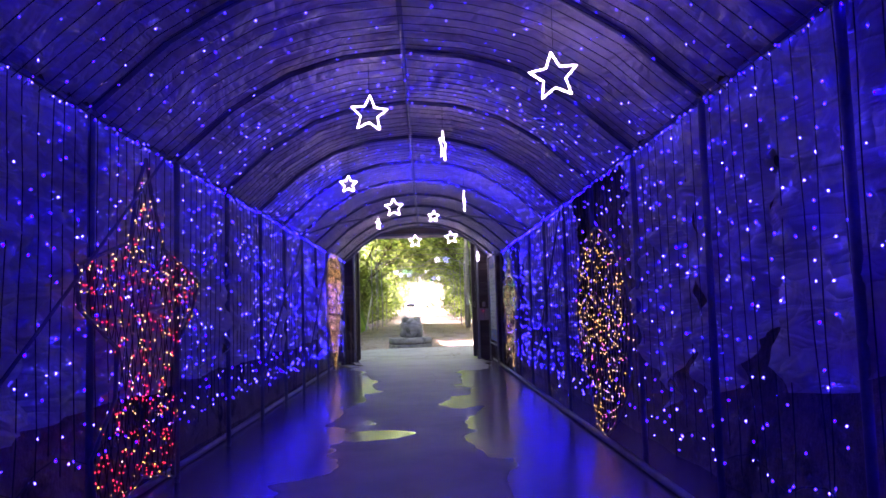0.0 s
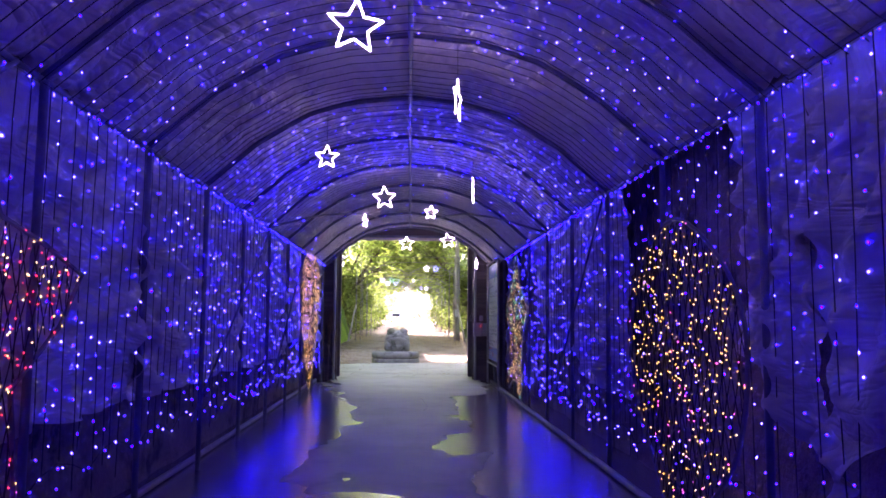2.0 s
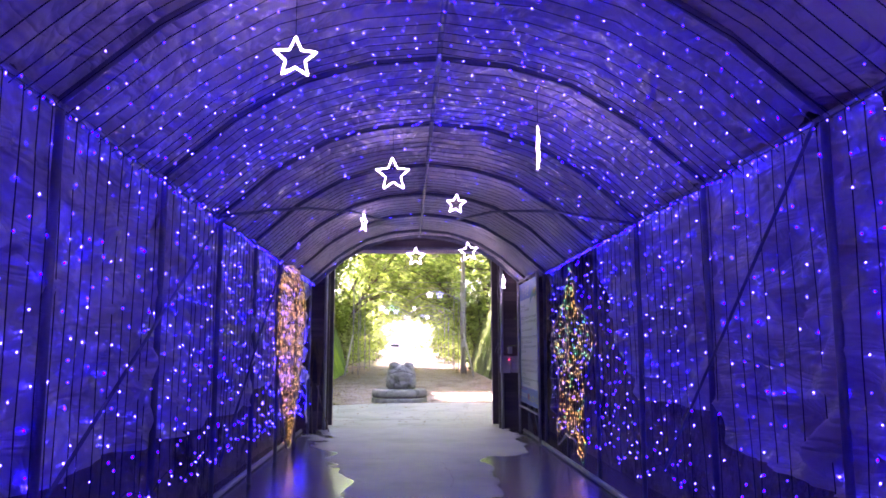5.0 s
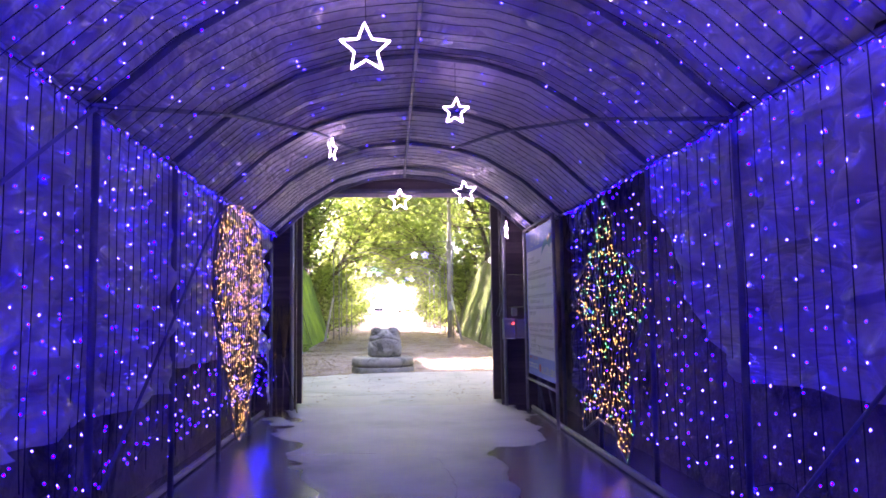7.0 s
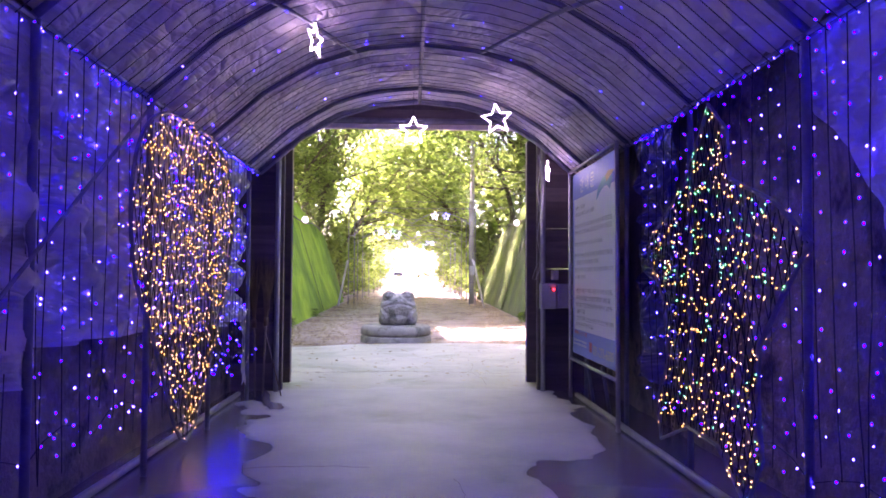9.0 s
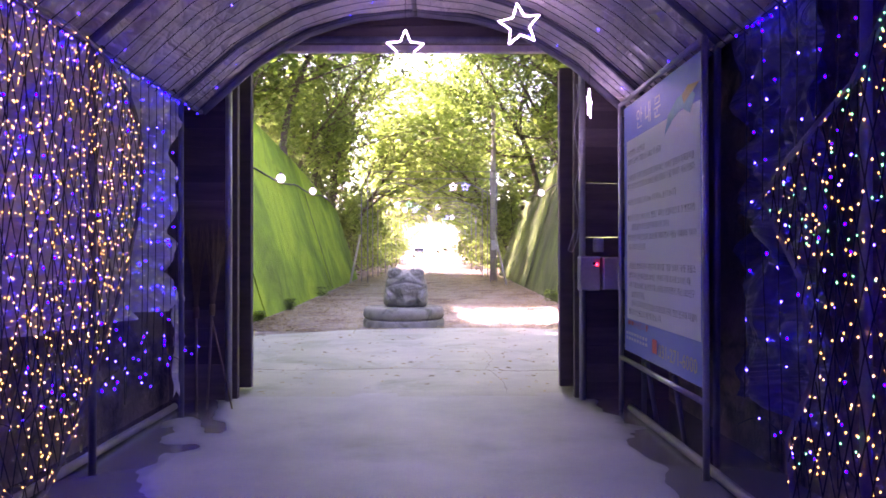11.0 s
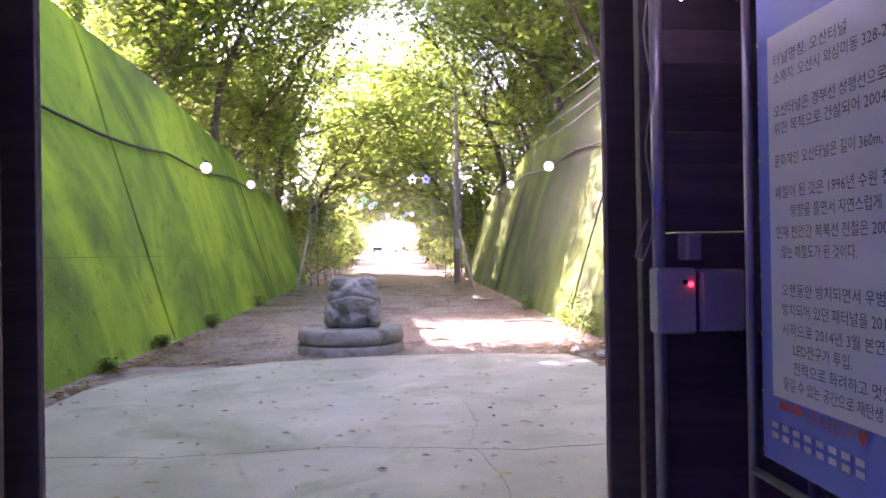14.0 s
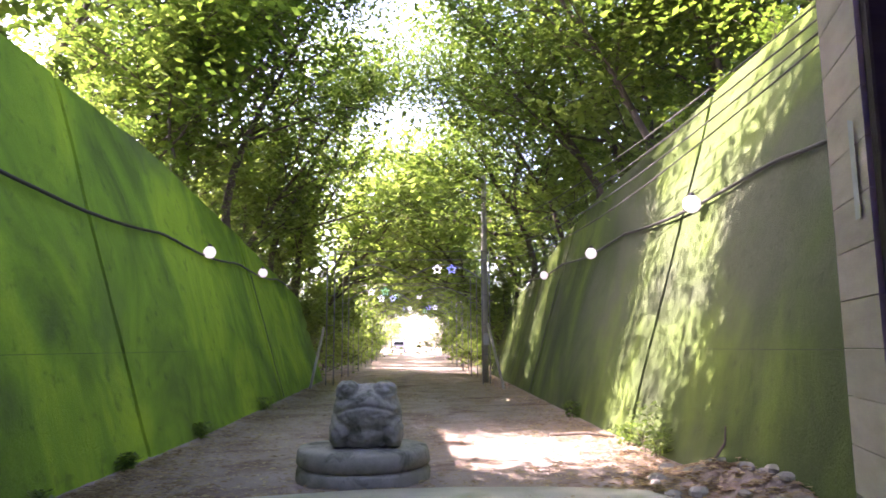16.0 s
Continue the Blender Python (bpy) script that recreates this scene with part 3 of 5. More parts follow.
BLUES, DIMS = (("blue", 0.62), ("pale", 0.38)), (("dim", 0.7), ("dim_pale", 0.3))
bays = [a for a in ARCHES if a > -3.6]
for ya, yb in zip(bays, bays[1:] + [21.1]):
    roof = thing("roof_light_net", None, None, "dark wires with small blue lights under the roof sheet", "fairy lights", "roof light nets", at=(CX, ya, 3.9))
    y, dense = ya + 0.09, 0.16 if ya > 2 else 0.24
    # bays with many lights alternate with bays of nearly bare wire
    bare = 0.3 if ya < 3 else 0.65 if ya < 6 else 0.3 if ya < 8 else 0.93 if ya < 10 else 0.1 if ya < 13 else 0.8
    far = ya > 15.0
    while y < yb - 0.04:
        lift = -0.045 - 0.045 * math.sin(math.pi * (y - ya) / BAY)
        pts = [(p[0], p[1] + 0.03 * nz(p[0] * 1.5, y), p[2] + lift + 0.012 * nz(p[0] * 3, y, 5)) for p in arch_line(y, 0.0, 16)]
        string_of_lights(roof, pts, 0.21 if not far else 0.5, 0.0048, BLUES, bare)
        y += dense * rng.uniform(0.8, 1.2)
    for side, x in (("left", -2.17), ("right", 2.08)):
        if side == "right" and ya > 17.0:
            lim = 18.6
        else:
            lim = yb
        if lim <= ya:
            continue
        net = thing("light_curtain", None, None, "dark wires with small blue lights hung down the wall sheets", "fairy lights", "light curtains along the walls", at=(x, ya, 2.9))
        y = ya + 0.07
        while y < min(lim - 0.02, 20.6):
            low = rng.uniform(0.35, 0.75) if side == "left" else rng.uniform(0.2, 0.6)
            bend = rng.uniform(-0.12, 0.12)
            pts = [(x + 0.02 * nz(z, y), y + bend * (1 - z / 2.9) * (1 - z / 2.9) + 0.02 * nz(z * 1.7, y * 3), z) for z in np.linspace(2.88, low, 9)]
            string_of_lights(net, pts, 0.17, 0.006, BLUES, 0.22, (-0.08, 0.0) if side == "left" else (0.0, 0.08))
            y += rng.uniform(0.13, 0.2) if side == "left" else rng.uniform(0.15, 0.22)
        # a sagging string along the foot of the curtain and one along the rail
        foot = 0.5 if side == "left" else 0.38
        string_of_lights(net, [(x, ya + (min(yb, lim) - ya) * i / 8, foot + 0.14 * abs(math.sin(i * 0.8))) for i in range(9)], 0.2, 0.006, BLUES, 0.05)
        string_of_lights(net, [(x + (0.02 if side == "left" else -0.02), ya + (min(yb, lim) - ya) * i / 6, 2.87) for i in range(7)], 0.09, 0.006, DIMS, 0.05)


# ---- figures made of lights ----
def inside(poly, y, z):
    hit = False
    for (ya, za), (yb, zb) in zip(poly, poly[1:] + poly[:1]):
        if (za > z) != (zb > z) and y < (yb - ya) * (z - za) / (zb - za) + ya:
            hit = not hit
    return hit


def light_figure(name, label, x, poly, count, mix, rim=True):
    """A flat steel outline with bulbs wired over it, in the plane of a wall."""
    ys, zs = [p[0] for p in poly], [p[1] for p in poly]
    fig = thing(name, None, None, label, "light figure", at=(x, sum(ys) / len(ys), min(zs)))
    part("rim", Build().tube([(x, y, z) for y, z in poly], 0.016, 5, True), M_PIPE, fig, "dark steel outline")
    net = Build()
    step = 0.12
    for d in (1, -1):
        c = min(ys) - 3
        while c < max(ys) + 3:
            run = []
            for i in range(60):
                z = min(zs) + (max(zs) - min(zs)) * i / 59
                y = c + d * (z - min(zs)) * 0.32 + 0.02 * nz(z * 3, c)
                if inside(poly, y, z):
                    run.append((x + 0.01 * d, y, z))
                elif len(run) > 1:
                    net.tube(run, 0.004, 3)
                    run = []
                else:
                    run = []
            if len(run) > 1:
                net.tube(run, 0.004, 3)
            c += step
    tagged(part("wire_net", net, M_WIRE, fig), kind="stuff")
    bb = Build()
    n = 0
    while n < count:
        y, z = rng.uniform(min(ys), max(ys)), rng.uniform(min(zs), max(zs))
        if not inside(poly, y, z):
            continue
        w, pick = rng.random(), 0
        top = (z - min(zs)) / (max(zs) - min(zs))
        for i, (k, lo, hi, share) in enumerate(mix):
            s = share if lo <= top <= hi else 0.06 * share
            if w < s:
                pick = i
                break
            w -= s
        bb.bulb((x + rng.uniform(-0.03, 0.03), y, z), 0.0056 * rng.uniform(0.8, 1.2), pick)
        n += 1
    for (ya, za), (yb, zb) in zip(poly, poly[1:] + poly[:1]):
        m = int(math.hypot(yb - ya, zb - za) / 0.11)
        for i in range(m):
            t = (i + rng.random()) / max(1, m)
            bb.bulb((x + rng.uniform(-0.02, 0.02), ya + (yb - ya) * t, za + (zb - za) * t), 0.0056, rng.randrange(len(mix)))
    tagged(part("bulbs", bb, [BULB[k] for k, *_ in mix], fig, "small glowing bulbs"), kind="stuff")


def smooth_outline(pts, n=6):
    out = []
    for i in range(len(pts)):
        p0, p1, p2, p3 = (Vector((*pts[(i + k) % len(pts)], 0)) for k in (-1, 0, 1, 2))
        for j in range(n):
            t = j / n
            q = 0.5 * (2 * p1 + (p2 - p0) * t + (2 * p0 - 5 * p1 + 4 * p2 - p3) * t * t + (3 * p1 - p0 - 3 * p2 + p3) * t ** 3)
            out.append((q.x, q.y))
    return out


light_figure("drop_figure", "tall golden drop of lights on a steel outline by the sheets", -2.13,
             smooth_outline([(18.14, 0.06), (17.3, 1.0), (16.85, 1.6), (16.82, 2.3), (17.2, 2.75), (18.0, 2.9), (19.0, 2.85), (19.55, 2.5), (19.6, 1.9), (19.1, 1.0)]),
             1000, (("gold", 0, 1, 0.75), ("warm", 0, 1, 0.25)))
light_figure("star_figure", "figure with raised arms in yellow and green lights", 2.03,
             [(16.75, 2.8), (16.45, 2.55), (16.40, 2.20), (15.80, 1.98), (15.42, 1.72), (15.70, 1.45), (16.02, 1.10), (16.05, 0.75), (16.0, 0.40), (16.22, 0.05), (16.65, 0.34),
              (17.2, 0.36), (17.80, 0.14), (17.86, 0.50), (17.60, 0.85), (17.72, 1.35), (18.15, 1.80), (17.85, 1.98), (17.25, 2.25), (16.95, 2.55)],
             520, (("gold", 0, 0.85, 0.55), ("green", 0.5, 1, 0.35), ("warm", 0, 1, 0.2), ("green", 0, 1, 0.12)))
light_figure("oval_figure", "tall pointed oval of warm and pink lights on a steel outline", 2.03,
             smooth_outline([(8.45, 0.04), (9.05, 0.45), (9.55, 1.2), (9.3, 1.95), (8.45, 2.33), (7.6, 1.95), (7.25, 1.4), (7.5, 0.6)]),
             420, (("gold", 0.1, 1, 0.6), ("pink", 0, 0.55, 0.2), ("warm", 0, 1, 0.2)))
light_figure("star_figure", "figure with raised arms in red and warm white lights", -2.13,
             [(6.25, 2.75), (6.05, 2.45), (5.95, 2.05), (5.10, 1.82), (5.15, 1.55), (5.75, 1.25), (5.70, 0.9), (5.35, 0.55), (5.45, 0.06), (6.2, 0.25), (6.9, 0.1),
              (6.95, 0.6), (6.85, 1.15), (7.35, 1.48), (7.6, 1.80), (7.1, 1.95), (6.65, 2.05), (6.40, 2.45)],
             470, (("red", 0, 0.7, 0.62), ("warm", 0.3, 1, 0.45), ("gold", 0, 1, 0.2), ("pink", 0.4, 0.8, 0.1)))


# ---- hanging star lamps ----
def star_lamp(at, turn, size, lean):
    lamp = thing("star_lamp", None, None, "white glowing star outline hung on a thin cord", "lamp", "hanging star lamps", at=at)
    pts = []
    for i in range(10):
        r = size if i % 2 == 0 else size * 0.46
        a = math.pi / 2 + i * math.pi / 5 + lean
        pts.append(Vector((r * math.cos(a), 0, r * math.sin(a))))
    ring = []
    for p, q in zip(pts, pts[1:] + pts[:1]):
        ring += [p, p.lerp(q, 0.12), p.lerp(q, 0.88)]
    rot = Matrix.Rotation(radians(turn), 3, "Z")
    ring = [Vector(at) + rot @ p for p in ring]
    part("tube", Build().tube(ring, 0.0068, 6, True), M_STAR, lamp, "white light tube", smooth=True)
    top = Vector(at) + Vector((0, 0, size * math.cos(lean)))
    part("cord", Build().tube([top, (top.x, top.y, arch_z(top.x) + 0.03)], 0.003, 4), M_WIRE, lamp)


for at, turn, lean in (((-0.45, 14.08, 3.43), 8, 0.05), ((0.80, 12.42, 3.26), 82, 0.0), ((0.33, 15.71, 3.45), -20, -0.1), ((-0.96, 10.71, 3.30), 5, 0.0), ((0.36, 8.94, 3.42), 76, 0.0),
                       ((-0.40, 7.35, 3.39), 8, -0.06), ((1.09, 5.62, 3.16), -8, 0.1), ((-0.98, 17.76, 3.56), 72, 0.0), ((-0.13, 20.81, 3.42), 4, 0.0), ((0.87, 20.12, 3.43), -6, 0.12), ((1.64, 20.94, 2.93), 70, 0.0)):
    star_lamp(at, turn, 0.13 if at[1] in (15.71, 10.71) else 0.145 if at[1] in (17.76, 20.94) else 0.185, lean)


# ---- end wall of planks with the open doorway ----
OX0, OX1, OZ = -1.92, 1.625, 3.57
wall = thing("wall_end", None, None, "dark plank wall around the open tunnel doorway", "wall", kind="structure", at=(0, 21.4, 0))
plank_mesh = {}


def plank(x0, x1, z0, z1, y=21.36, t=0.045):
    b = Build().chamfer_box(x0, x1, y + rng.uniform(0, 0.006), y + t, z0, z1, 0.004)
    part("plank", b, M_PLANK, wall)


z = -0.01
while z < 3.3:
    h = 0.185
    gap = 0.005
    plank(-2.75, OX0 - 0.05, z, z + h + 0.002)
    slit = 0.006 if 1.4 < z < 1.6 or 1.9 < z < 2.2 else -0.002
    plank(OX1 + 0.05, 2.75, z, z + h - slit)
    z += h
for k in range(8):
    plank(-2.75, 2.75, OZ + 0.06 + k * 0.19, OZ + 0.06 + k * 0.19 + 0.185)
b = Build()
for xx, zz0, zz1 in ((-2.75, 3.3, 3.63), (OX1 + 0.05, 3.3, 3.63)):
    b.box(xx, xx + 1.0 if xx > 0 else OX0 - 0.05, 21.37, 21.41, zz0 + 0.04, zz1 - 0.005)
part("filler_board", b, M_PLANK, wall)

dframe = thing("door_frame", None, None, "painted steel pipe frame around the open doorway", "door frame", kind="structure", at=(0, 21.3, 0))
for x, s in ((OX0, 1), (OX1, -1)):
    part("jamb_pipe", Build().tube([(x - s * 0.02, 21.32, 0.0), (x - s * 0.02, 21.32, OZ + 0.10)], 0.034, 10), M_GALV, dframe, smooth=True)
    part("jamb_board", Build().chamfer_box(min(x - s * 0.06, x + s * 0.04), max(x - s * 0.06, x + s * 0.04), 21.42, 21.50, 0.0, OZ + 0.05, 0.005), M_PLANK, dframe)
part("header_pipe", Build().tube([(OX0, 21.32, OZ + 0.09), (OX1, 21.32, OZ + 0.09)], 0.034, 10), M_PIPE, dframe, smooth=True)
part("header_board", Build().chamfer_box(OX0 - 0.1, OX1 + 0.1, 21.42, 21.50, OZ, OZ + 0.14, 0.005), M_JAMB, dframe)

for s, xe in ((-1, -1.835), (1, 1.50)):
    leaf = thing("door_1" if s < 0 else "door_2", None, None, "thick plank door leaf slid open at the tunnel mouth", "door", kind="structure", at=(xe, 21.9, 0))
    xo = xe + s * 0.27
    part("front_panel", Build().chamfer_box(min(xe, xo), max(xe, xo), 21.78, 21.82, 0.05, 3.50, 0.006), M_PLANK, leaf)
    z = 0.05
    while z < 3.45:
        zt = min(3.50, z + 0.152)
        foot = [(xe - s * 0.012, 21.825), (xe + s * (0.10 if s > 0 else 0.26), 22.2), (xo, 22.2), (xo, 21.825)]
        part("board", Build().add([(x, y, zz) for zz in (z, zt) for x, y in foot], [(0, 1, 2, 3), (7, 6, 5, 4)] + [(i, (i + 1) % 4, (i + 1) % 4 + 4, i + 4) for i in range(4)]), M_JAMB, leaf)
        z += 0.156
part_leaf = bpy.data.objects["door_2"]
part("paper_notice", Build().add([(1.503, 21.90, 2.0), (1.518, 21.95, 2.0), (1.518, 21.95, 2.32), (1.503, 21.90, 2.3)], [(0, 1, 2, 3)]), M_PRINT_WHITE, part_leaf, "torn pale paper strip")

# looped white cord on the frame pipe
pts = [(1.58 + 0.02 * math.sin(i * 0.9), 21.26, 3.2 - i * 0.09) for i in range(18)] + [(1.58, 21.25, 1.62), (1.53, 21.25, 1.50), (1.49, 21.25, 1.52), (1.52, 21.25, 1.62), (1.56, 21.25, 1.72)]
thing("hanging_cord", Build().tube(pts, 0.006, 5), M_KERB, "looped grubby white cord hung on the frame", "cord", smooth=True)

# control boxes on the planks
for nm, x0, x1, z0, z1, lab in (("control_box", 1.60, 1.808, 1.11, 1.46, "grey switch box with a red indicator on the plank wall"), ("junction_box", 1.828, 2.075, 1.12, 1.45, "plain grey junction box on the plank wall"), ("small_box", 1.76, 1.845, 1.50, 1.64, "small white box on the plank wall")):
    bx = thing(nm, None, None, lab, "electric box", at=((x0 + x1) / 2, 21.36, z0))
    part("case", Build().chamfer_box(x0, x1, 21.22, 21.36, z0, z1, 0.012), M_BOX, bx)
    if nm != "small_box":
        part("lid", Build().chamfer_box(x0 + 0.008, x1 - 0.008, 21.205, 21.219, z0 + 0.01, z1 - 0.01, 0.006), M_BOX, bx)
    if nm == "control_box":
        part("indicator", Build().ball((1.77, 21.20, 1.375), 0.014, 10, 6), M_LED_RED, bx, "red indicator light")
        part("knob", Build().lathe([(0.014, 0), (0.014, 0.02), (0.010, 0.024)], (1.737, 21.19, 1.375), 10), M_WIRE, bx)
thing("box_cable", Build().tube([(1.99 + i * 0.04, 21.27 + 0.01 * math.sin(i), 1.12 - 0.05 * math.sin(i * 0.55)) for i in range(8)], 0.008, 5), M_WIRE, "black cable drooping under the switch boxes", "cable", smooth=True)


# ---- brooms by the end wall ----
def broom(foot, top, head_len, seed):
    f, t = Vector(foot), Vector(top)
    br = thing("broom", None, None, "besom broom of twigs leaning head up on the end wall", "broom", "besom brooms", at=foot)
    d = (t - f).normalized()
    neck = t - d * head_len
    part("handle", Build().tube([f, neck], 0.013, 8), M_HANDLE, br, smooth=True)
    part("binding", Build().tube([neck - d * 0.06, neck + d * 0.05], 0.03, 8), M_STRAW, br, smooth=True)
    b, r2 = Build(), random.Random(seed)
    side, up = d.orthogonal().normalized(), d.cross(d.orthogonal().normalized())
    for i in range(70):
        a, w = r2.uniform(0, 6.28), r2.uniform(0.02, 0.13)
        o = side * math.cos(a) + up * math.sin(a)
        e = neck + d * head_len * r2.uniform(0.7, 1.05) + o * w
        m = neck + d * head_len * 0.45 + o * w * 0.42
        b.tube([neck + o * 0.012, m, e], [0.004, 0.003, 0.0015], 3)
    tagged(part("brush_head", b, M_STRAW, br, "dry brown twigs"), kind="stuff")


broom((-2.11, 20.86, 0.0), (-2.24, 21.22, 1.75), 0.85, 3)
broom((-2.03, 20.92, 0.0), (-2.04, 21.24, 1.78), 0.85, 4)
thing("stick", Build().tube([(-1.80, 20.95, 0.0), (-2.10, 21.25, 0.90)], 0.010, 6), M_HANDLE, "thin wooden stick leaning on the end wall", "stick", smooth=True)


# ---- information banner ----
SX, SYA, SYB = 1.94, 20.86, 18.72        # plane, far edge, near edge
sign = thing("information_banner", None, None, "printed information banner laced to a pale steel pipe stand", "sign", at=(SX, 19.8, 0))
for y, name in ((SYA, "post"), (SYB, "post")):
    part(name, Build().tube([(SX - 0.02, y, 0.0), (SX - 0.02, y, 2.90)], 0.024, 8), M_GALV, sign, smooth=True)
for z0, z1 in ((2.90, 2.90), (0.50, 0.50)):
    part("crossbar", Build().tube([(SX - 0.02, SYA, z0), (SX - 0.02, SYB, z1)], 0.022, 8), M_GALV, sign, smooth=True)
for y in (20.2, 19.5):
    part("back_leg", Build().tube([(SX + 0.12, y, 0.0), (SX + 0.03, y, 0.55)], 0.02, 6), M_PIPE, sign, smooth=True)


def banner(u0, u1, v0, v1, off, mat, name, label=""):
    """A patch of the printed sheet; u runs from its far edge to its near edge, v upwards."""
    W, H = SYA - SYB - 0.12, 2.27
    def fn(u, v):
        uu, vv = u0 + (u1 - u0) * u, v0 + (v1 - v0) * v
        return (SX - off, SYA - 0.06 - W * uu, 0.58 + H * vv)
    b = Build().sheet(fn, 4, 4, 0, (0.003, 0, 0))
    return part(name, b, mat, sign, label)


banner(0, 1, 0, 1, 0.000, M_BANNER_BLUE, "sheet", "blue-edged printed vinyl sheet")
banner(0.05, 0.965, 0.135, 0.855, 0.004, M_BANNER, "text_field", "white text field")
b = Build()
for i, (u, v) in enumerate(((0.60, 0.80), (0.70, 0.84), (0.80, 0.86), (0.88, 0.83), (0.93, 0.88), (0.86, 0.91), (0.74, 0.90), (0.64, 0.86))):
    b.v.append((SX - 0.009, SYA - 0.06 - 2.02 * u, 0.58 + 2.27 * v))
b.f.append(tuple(range(8)))
b.mi.append(0)
part("train_picture", b, M_PRINT_TEAL, sign, "faded teal picture")
b = Build().add([(SX - 0.012, SYA - 0.06 - 2.02 * u, 0.58 + 2.27 * v) for u, v in ((0.82, 0.87), (0.97, 0.91), (0.86, 0.92), (0.80, 0.90))], [(0, 1, 2, 3)])
part("train_nose", b, M_PRINT_OCHRE, sign)
for i in range(9):
    for u in (0.012, 0.988):
        part("eyelet", Build().lathe([(0.012, 0), (0.012, 0.004)], (0, 0, 0), 8), M_GALV, sign, mesh=None).matrix_basis = Matrix.Translation((SX - 0.006, SYA - 0.06 - 2.02 * u, 0.62 + i * 0.27)) @ Matrix.Rotation(radians(-90), 4, "Y")


def lettering(text, u, v, height, mat, width=None):
    """Flat letters on the banner from its far edge; width squeezes them to that share of the sheet."""
    cu = bpy.data.curves.new("lettering", "FONT")
    cu.body, cu.size, cu.resolution_u = text, height, 2
    tmp = new("lettering_source", cu)
    bpy.context.view_layer.update()
    me = bpy.data.meshes.new_from_object(tmp.evaluated_get(bpy.context.evaluated_depsgraph_get()))
    wide = max((vv.co.x for vv in me.vertices), default=1.0)
    bpy.data.objects.remove(tmp)
    me.materials.clear()
    me.materials.append(mat)
    k = (width * 2.02 / wide) if width and wide > 0 else 1.0
    m = Matrix(((0, 0, -1, SX - 0.012), (-1, 0, 0, SYA - 0.06 - 2.02 * u), (0, 1, 0, 0.58 + 2.27 * v), (0, 0, 0, 1))) @ Matrix.Diagonal((k, 1, 1, 1))
    me.transform(m)
    tagged(part("lettering", None, None, sign, mesh=me), kind="stuff")


def bar(u0, u1, v, h, mat):
    part("text_bar", Build().add([(SX - 0.011, SYA - 0.06 - 2.02 * u, 0.58 + 2.27 * w) for u, w in ((u0, v), (u1, v), (u1, v + h), (u0, v + h))], [(0, 1, 2, 3)]), mat, sign)


lettering("안 내 문", 0.22, 0.885, 0.20, M_PRINT_WHITE, 0.34)
LINES = ((0.790, 0.08, "터널명칭: 오산터널", 0.26), (0.755, 0.08, "소재지: 오산시 외삼미동 328-2 외 4필지", 0.48),
         (0.690, 0.08, "오산터널은 경부선 상행선으로 일제시대인 1939년 일본의 대륙침략을", 0.84), (0.655, 0.08, "위한 목적으로 건설되어 2004년 4월 폐철도가 될 때까지 사용하였다.", 0.85),
         (0.592, 0.08, "문화재인 오산터널은 길이 360m, 터널 폭 5m, 높이 7.5m이다.", 0.66),
         (0.530, 0.08, "폐철이 된 것은 1996년 수원 천안간 복복선 전철사업으로 한 병점차량", 0.85), (0.492, 0.14, "방향을 틀면서 자연스럽게 폐터널이 된 것이다.", 0.52),
         (0.452, 0.08, "현재 천안간 복복선 전철은 2005년에 개통되면서 사실상 이때부터 기차가", 0.86), (0.414, 0.10, "않는 폐철도가 된 것이다.", 0.26),
         (0.340, 0.10, "오랜동안 방치되면서 우범지역, 폐가물, 각종 쓰레기 등등 흉물스", 0.83), (0.302, 0.10, "방치되어 있던 폐터널을 2012년 1년여의 각종 조사로 2013년 4월", 0.78),
         (0.264, 0.10, "시작으로 2014년 3월 본연의로 상태를 유지하면서 최신 LED전구", 0.82), (0.228, 0.14, "LED전구가 투입.", 0.20),
         (0.192, 0.14, "전력으로 화려하고 멋있는 조명으로 가족, 연인 친구와 더불어", 0.80), (0.158, 0.10, "즐길 수 있는 공간으로 재탄생 되었습니다.", 0.46))
for v, u, text, w in LINES:
    lettering(text, u, v, 0.062, M_PRINT_DARK, w)
lettering("단체 환영합니다.♥", 0.18, 0.110, 0.062, M_PRINT_RED, 0.20)
bar(0.08, 0.12, 0.114, 0.016, M_PRINT_RED)
bar(0.13, 0.17, 0.114, 0.016, M_PRINT_RED)
for k in range(8):
    bar(0.05 + 0.042 * k, 0.05 + 0.042 * k + 0.026, 0.052, 0.012, M_PRINT_WHITE)
    bar(0.05 + 0.042 * k, 0.05 + 0.042 * k + 0.026, 0.072, 0.012, M_PRINT_WHITE)
lettering("031-271-6000", 0.52, 0.035, 0.15, M_PRINT_YELLOW, 0.42)
bar(0.44, 0.50, 0.04, 0.05, M_PRINT_RED)


# ---- outside: ground and apron ----
def ground_z(y):
    return -0.05 if y < 34 else min(1.0, -0.05 + 0.012 * (y - 34))


